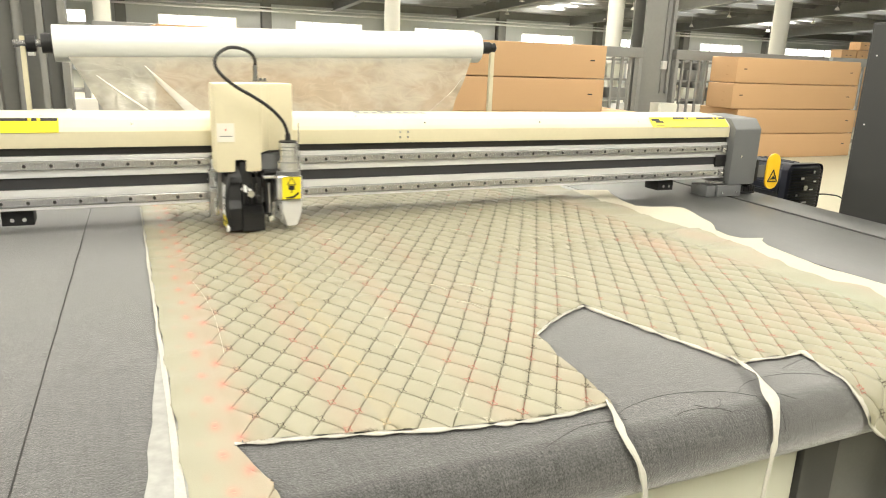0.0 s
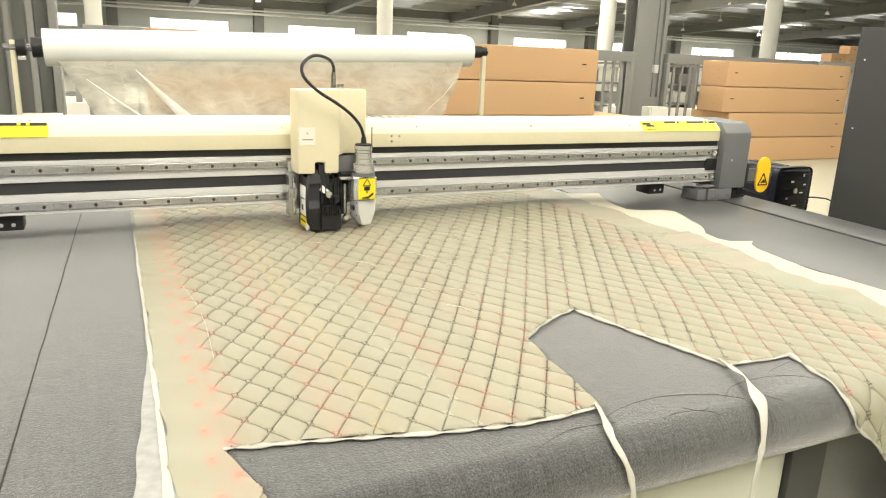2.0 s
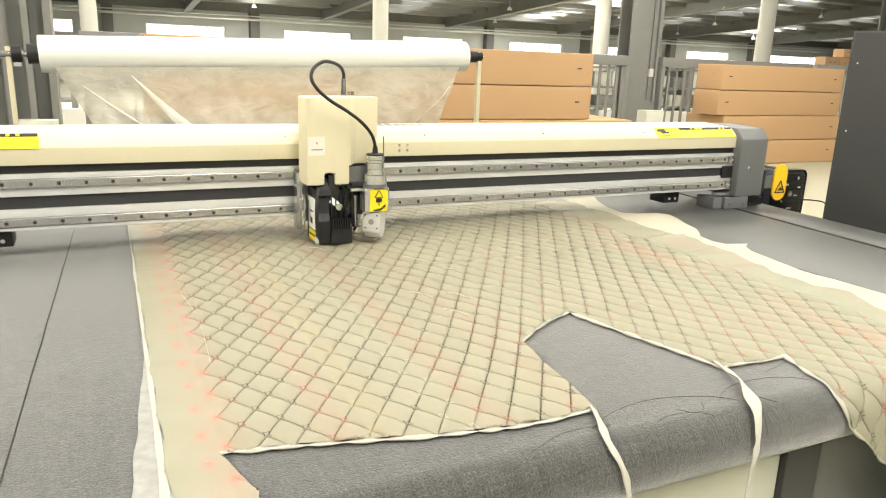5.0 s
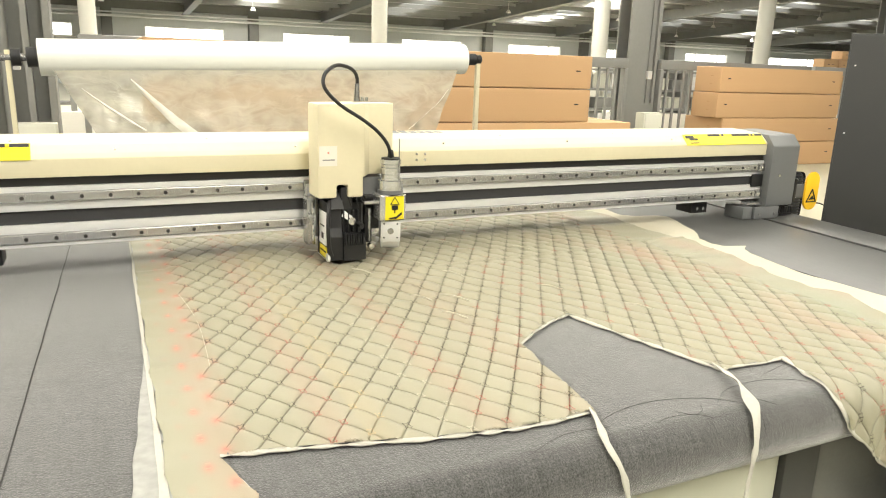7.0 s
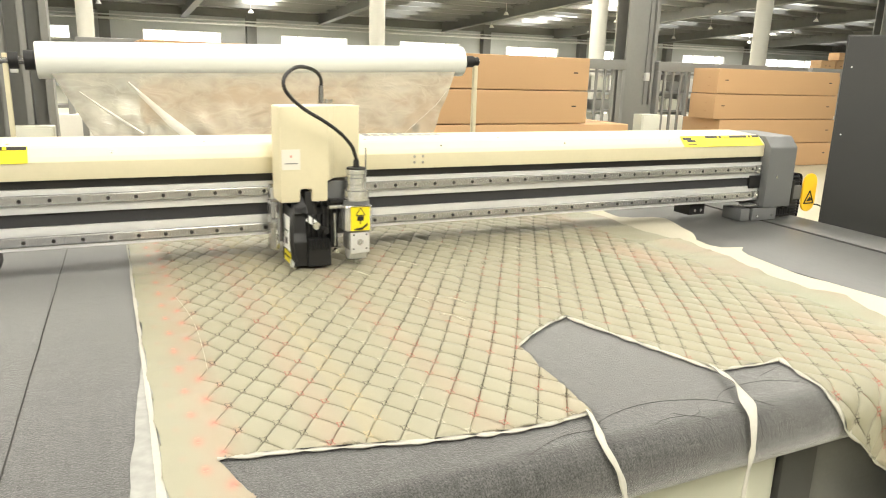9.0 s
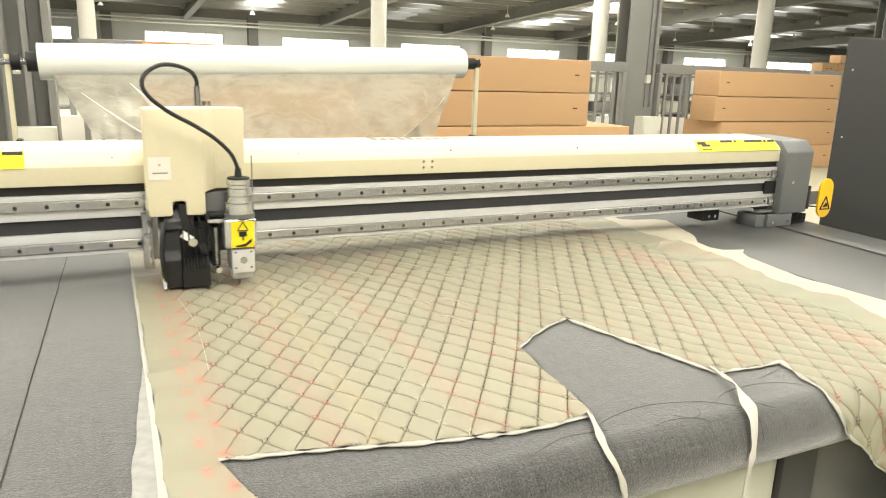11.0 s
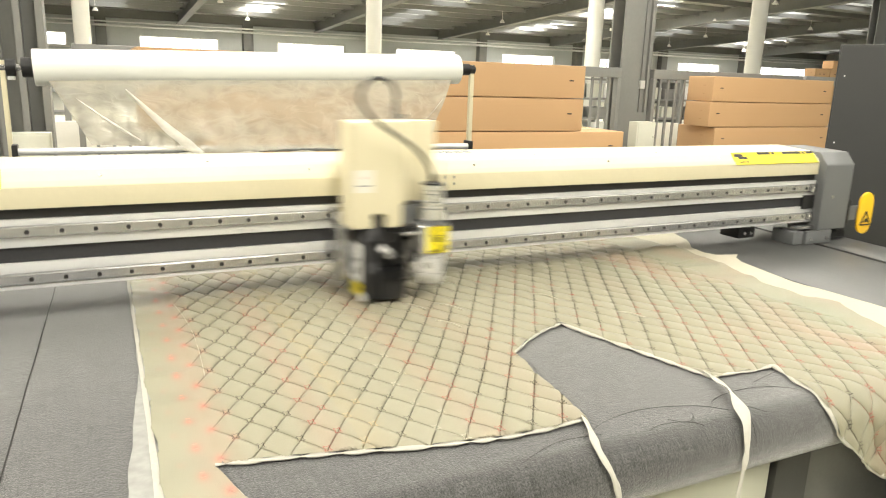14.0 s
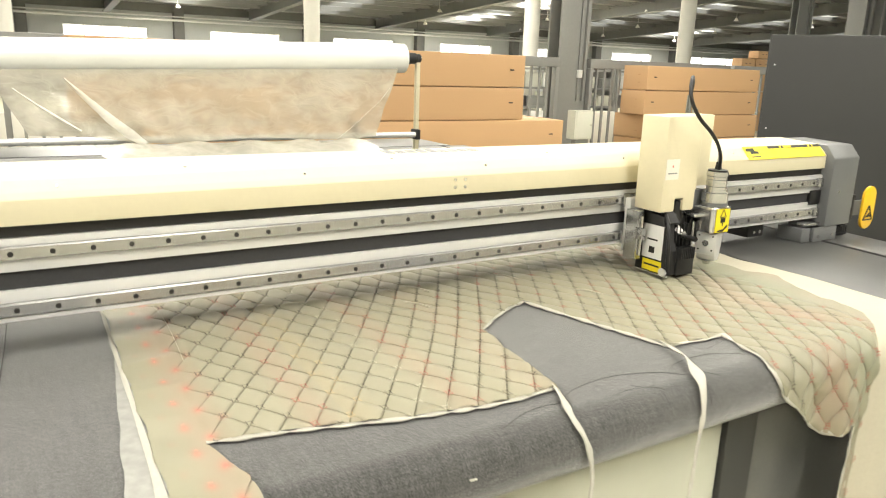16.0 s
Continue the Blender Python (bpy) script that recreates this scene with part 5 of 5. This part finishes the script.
rod(bm, (SX, SY, 1.0405 - TOP), (SX, SY, 1.047 - TOP), 0.0252, n=28)
rod(bm, (SX, SY, 1.080 - TOP), (SX, SY, 1.0895 - TOP), 0.0248, n=28)
spindle = part("spindle", bm, SILVER, head, "silver spindle motor")


def sp(name, bm, mat, label=""):
    bmesh.ops.translate(bm, verts=bm.verts, vec=(0, 0, -TOP))
    return part(name, bm, mat, spindle, label)


for z, r in ((1.0545, 0.0235), (1.0705, 0.0235), (1.0785, 0.0235), (1.0402, 0.0260)):
    sp("groove_ring", rod(B(), (SX, SY, z), (SX, SY, z + 0.0011), r, n=28), GREY_PAINT, "dark groove ring")
for k in range(8):
    a = k * math.pi / 4
    sp("collar_screw", rod(B(), (SX + 0.0262 * math.cos(a), SY + 0.0262 * math.sin(a), 1.0395), (SX + 0.0262 * math.cos(a), SY + 0.0262 * math.sin(a), 1.0425), 0.0022, n=8), CHROME)
sp("spindle_cap", rod(B(), (SX, SY, 1.0905), (SX, SY, 1.0935), 0.0225, n=24), BLACK)
sp("cable_gland", rod(B(), (SX, SY, 1.095), (SX, SY, 1.112), 0.008, 0.006, n=14), BLACK)
sp("collar", rod(B(), (SX, SY, 1.018), (SX, SY, 1.040), 0.0300, n=28), SILVER, "bright collar")
sp("collar", rod(B(), (SX, SY, 1.009), (SX, SY, 1.0175), 0.0312, n=28), GREY_PAINT)
sp("spindle_body", box(B(), SX - 0.037, SX + 0.030, SY - 0.029, SY + 0.029, 0.946, 1.0085, 0.006, 3), SILVER, "square silver spindle body")
sp("warning_label", box(B(), SX - 0.0235, SX + 0.0235, SY - 0.0306, SY - 0.0292, 0.947, 1.006), YELLOW, "yellow warning label with pictogram")
bm = B()
for a, b in (((-0.011, 0.985), (0.011, 0.985)), ((0.011, 0.985), (0, 1.003)), ((0, 1.003), (-0.011, 0.985))):
    rod(bm, (SX + a[0], SY - 0.0308, a[1]), (SX + b[0], SY - 0.0308, b[1]), 0.0011, n=5)
box(bm, SX - 0.008, SX + 0.008, SY - 0.0314, SY - 0.0308, 0.972, 0.983)
box(bm, SX - 0.0015, SX + 0.0015, SY - 0.0314, SY - 0.0308, 0.964, 0.972)
prism(bm, [(SX - 0.016, 0.953), (SX + 0.004, 0.956), (SX + 0.018, 0.967), (SX + 0.018, 0.960), (SX + 0.004, 0.950), (SX - 0.014, 0.950)], "y", SY - 0.0314, SY - 0.0308)
sp("pictogram", bm, INK_AND_SHADE)
for dz in (0, 1):
    sp("label_edge", box(B(), SX - 0.0235, SX + 0.0235, SY - 0.0313, SY - 0.0307, 0.947 + dz * 0.0578, 0.9482 + dz * 0.0578), INK_AND_SHADE)
sp("sensor_wire", rod(B(), (SX + 0.034, SY + 0.03, 1.03), (SX + 0.034, SY + 0.03, 1.135), 0.0016, n=6), STEEL)
# turning knife block
bm = B()
prof = [(-0.0262, 0.070), (-0.0262, 0.036), (-0.0165, 0.005), (-0.012, 0.0), (0.011, 0.0), (0.0155, 0.005), (0.0268, 0.038), (0.0270, 0.070)]
prism(bm, prof, "x", -0.0225, 0.0225, 0.004)
knife = part("knife_block", bm, WHITE_PLASTIC, head, "white machined knife holder with a round opening")
part("face_plate", box(B(), -0.0235, 0.0235, -0.0292, -0.0266, 0.018, 0.069, 0.002), WHITE_PLASTIC, knife)
part("knife_opening", rod(B(), (0, -0.0300, 0.045), (0, -0.0288, 0.045), 0.0075, n=18), STEEL, knife)
for x in (-0.016, 0.016):
    for z in (0.029, 0.063):
        part("plate_screw", rod(B(), (x, -0.0300, z), (x, -0.0288, z), 0.0022, n=8), INK_AND_SHADE, knife)
part("dark_cheek", box(B(), -0.0262, -0.0230, -0.022, 0.020, 0.026, 0.069, 0.002), STEEL_COLUMN, knife)
part("presser_foot", rod(B(), (0, -0.004, -0.010), (0, -0.004, -0.0005), 0.008, 0.011, n=16), CHROME, knife)
# flexible cable from the casing over to the spindle
hpart("supply_cable", tube(B(), [(0.084, -0.075, 1.270), (0.083, -0.079, 1.290), (0.070, -0.092, 1.307), (0.042, -0.114, 1.317), (0.010, -0.140, 1.317), (-0.018, -0.162, 1.301), (-0.026, -0.172, 1.279), (-0.012, -0.172, 1.255),
                                (0.022, -0.166, 1.228), (0.066, -0.158, 1.203), (0.108, -0.148, 1.174), (0.138, -0.138, 1.142), (SX, SY - 0.002, 1.110)], 0.0042, 10), BLACK, "black flexible supply cable in a loop")


def motions():
    along = ((0, 2.006), (1, 2.004), (2, 2.003), (3, 2.002), (3.5, 2.0), (4.0, 1.992), (4.5, 1.955), (5.2, 1.86), (5.9, 1.765), (6.3, 1.738), (6.5, 1.737), (7.5, 1.736), (8.5, 1.735), (9.2, 1.733), (9.8, 1.715), (10.5, 1.68),
             (11.3, 1.662), (12, 1.653), (12.5, 1.65), (13, 1.645), (13.5, 1.61), (14, 1.472), (14.5, 1.35), (15, 1.226), (15.3, 1.203), (16, 1.2))
    across = ((0, -0.084), (0.5, 0.004), (1, 0.077), (1.5, 0.119), (2, 0.147), (2.5, 0.155), (3, 0.156), (3.5, 0.153), (4.0, 0.156), (5.0, 0.152), (6.0, 0.143), (6.5, 0.140), (7, 0.141), (7.5, 0.141), (8, 0.133), (8.5, 0.108), (9, 0.059),
              (9.2, 0.034), (10.0, -0.08), (10.8, -0.205), (11.5, -0.28), (12, -0.315), (12.5, -0.323), (13, -0.306), (13.5, -0.180), (14, 0.150), (14.5, 0.497), (14.8, 0.69), (15, 0.791), (15.2, 0.815), (15.5, 0.828), (16, 0.856))

    def between(rows, t):
        return float(np.interp(t, [r[0] for r in rows], [r[1] for r in rows]))
    times = sorted({r[0] for r in along} | {r[0] for r in across})
    def beam(y):
        """Where the beam stands and how far it is turned, in degrees, at a nominal y: it racks a little on its skewed rails."""
        return tuple(float(np.interp(y, (1.2, 1.736, 2.006), v)) for v in ((-0.001, 0.042, 0.052), (1.2045, 1.7155, 1.9675), (0.65, 0.65, 0.78)))

    def carriage(t):
        """The carriage on the turned beam."""
        y = between(along, t)
        _, by, turned = beam(y)
        x = between(across, t)
        by += math.sin(radians(turned)) * x
        return pose((x + 0.33) * by / y - 0.33, by, TOP, 0, 0, turned)

    walk(gantry, [(t, pose(beam(y)[0], beam(y)[1], TOP, 0, 0, beam(y)[2])) for t, y in along])
    walk(head, [(t, carriage(t)) for t in times])
    lift = ((0, 0), (2.7, 0), (2.85, 0.015), (3.15, 0.015), (3.3, 0), (6.7, 0), (6.85, 0.015), (7.15, 0.015), (7.3, 0), (12.7, 0), (12.9, 0.015), (16, 0.015))
    walk(spindle, [(t, pose(0, 0, z)) for t, z in lift])
    turn = ((0, -80), (2.7, -80), (2.85, -60), (3.15, -40), (3.3, -38), (4.2, -38), (6.3, -38), (6.7, -36), (6.85, -25), (7.15, -10), (7.3, 0), (9.2, 0), (11.3, 0), (12.7, 0), (12.9, -10), (13.3, -38), (14.4, -45), (15, -62), (16, -68))
    walk(knife, [(t, pose(SX, SY, 0.025 + between(lift, t), 0, 0, a)) for t, a in turn])


motions()
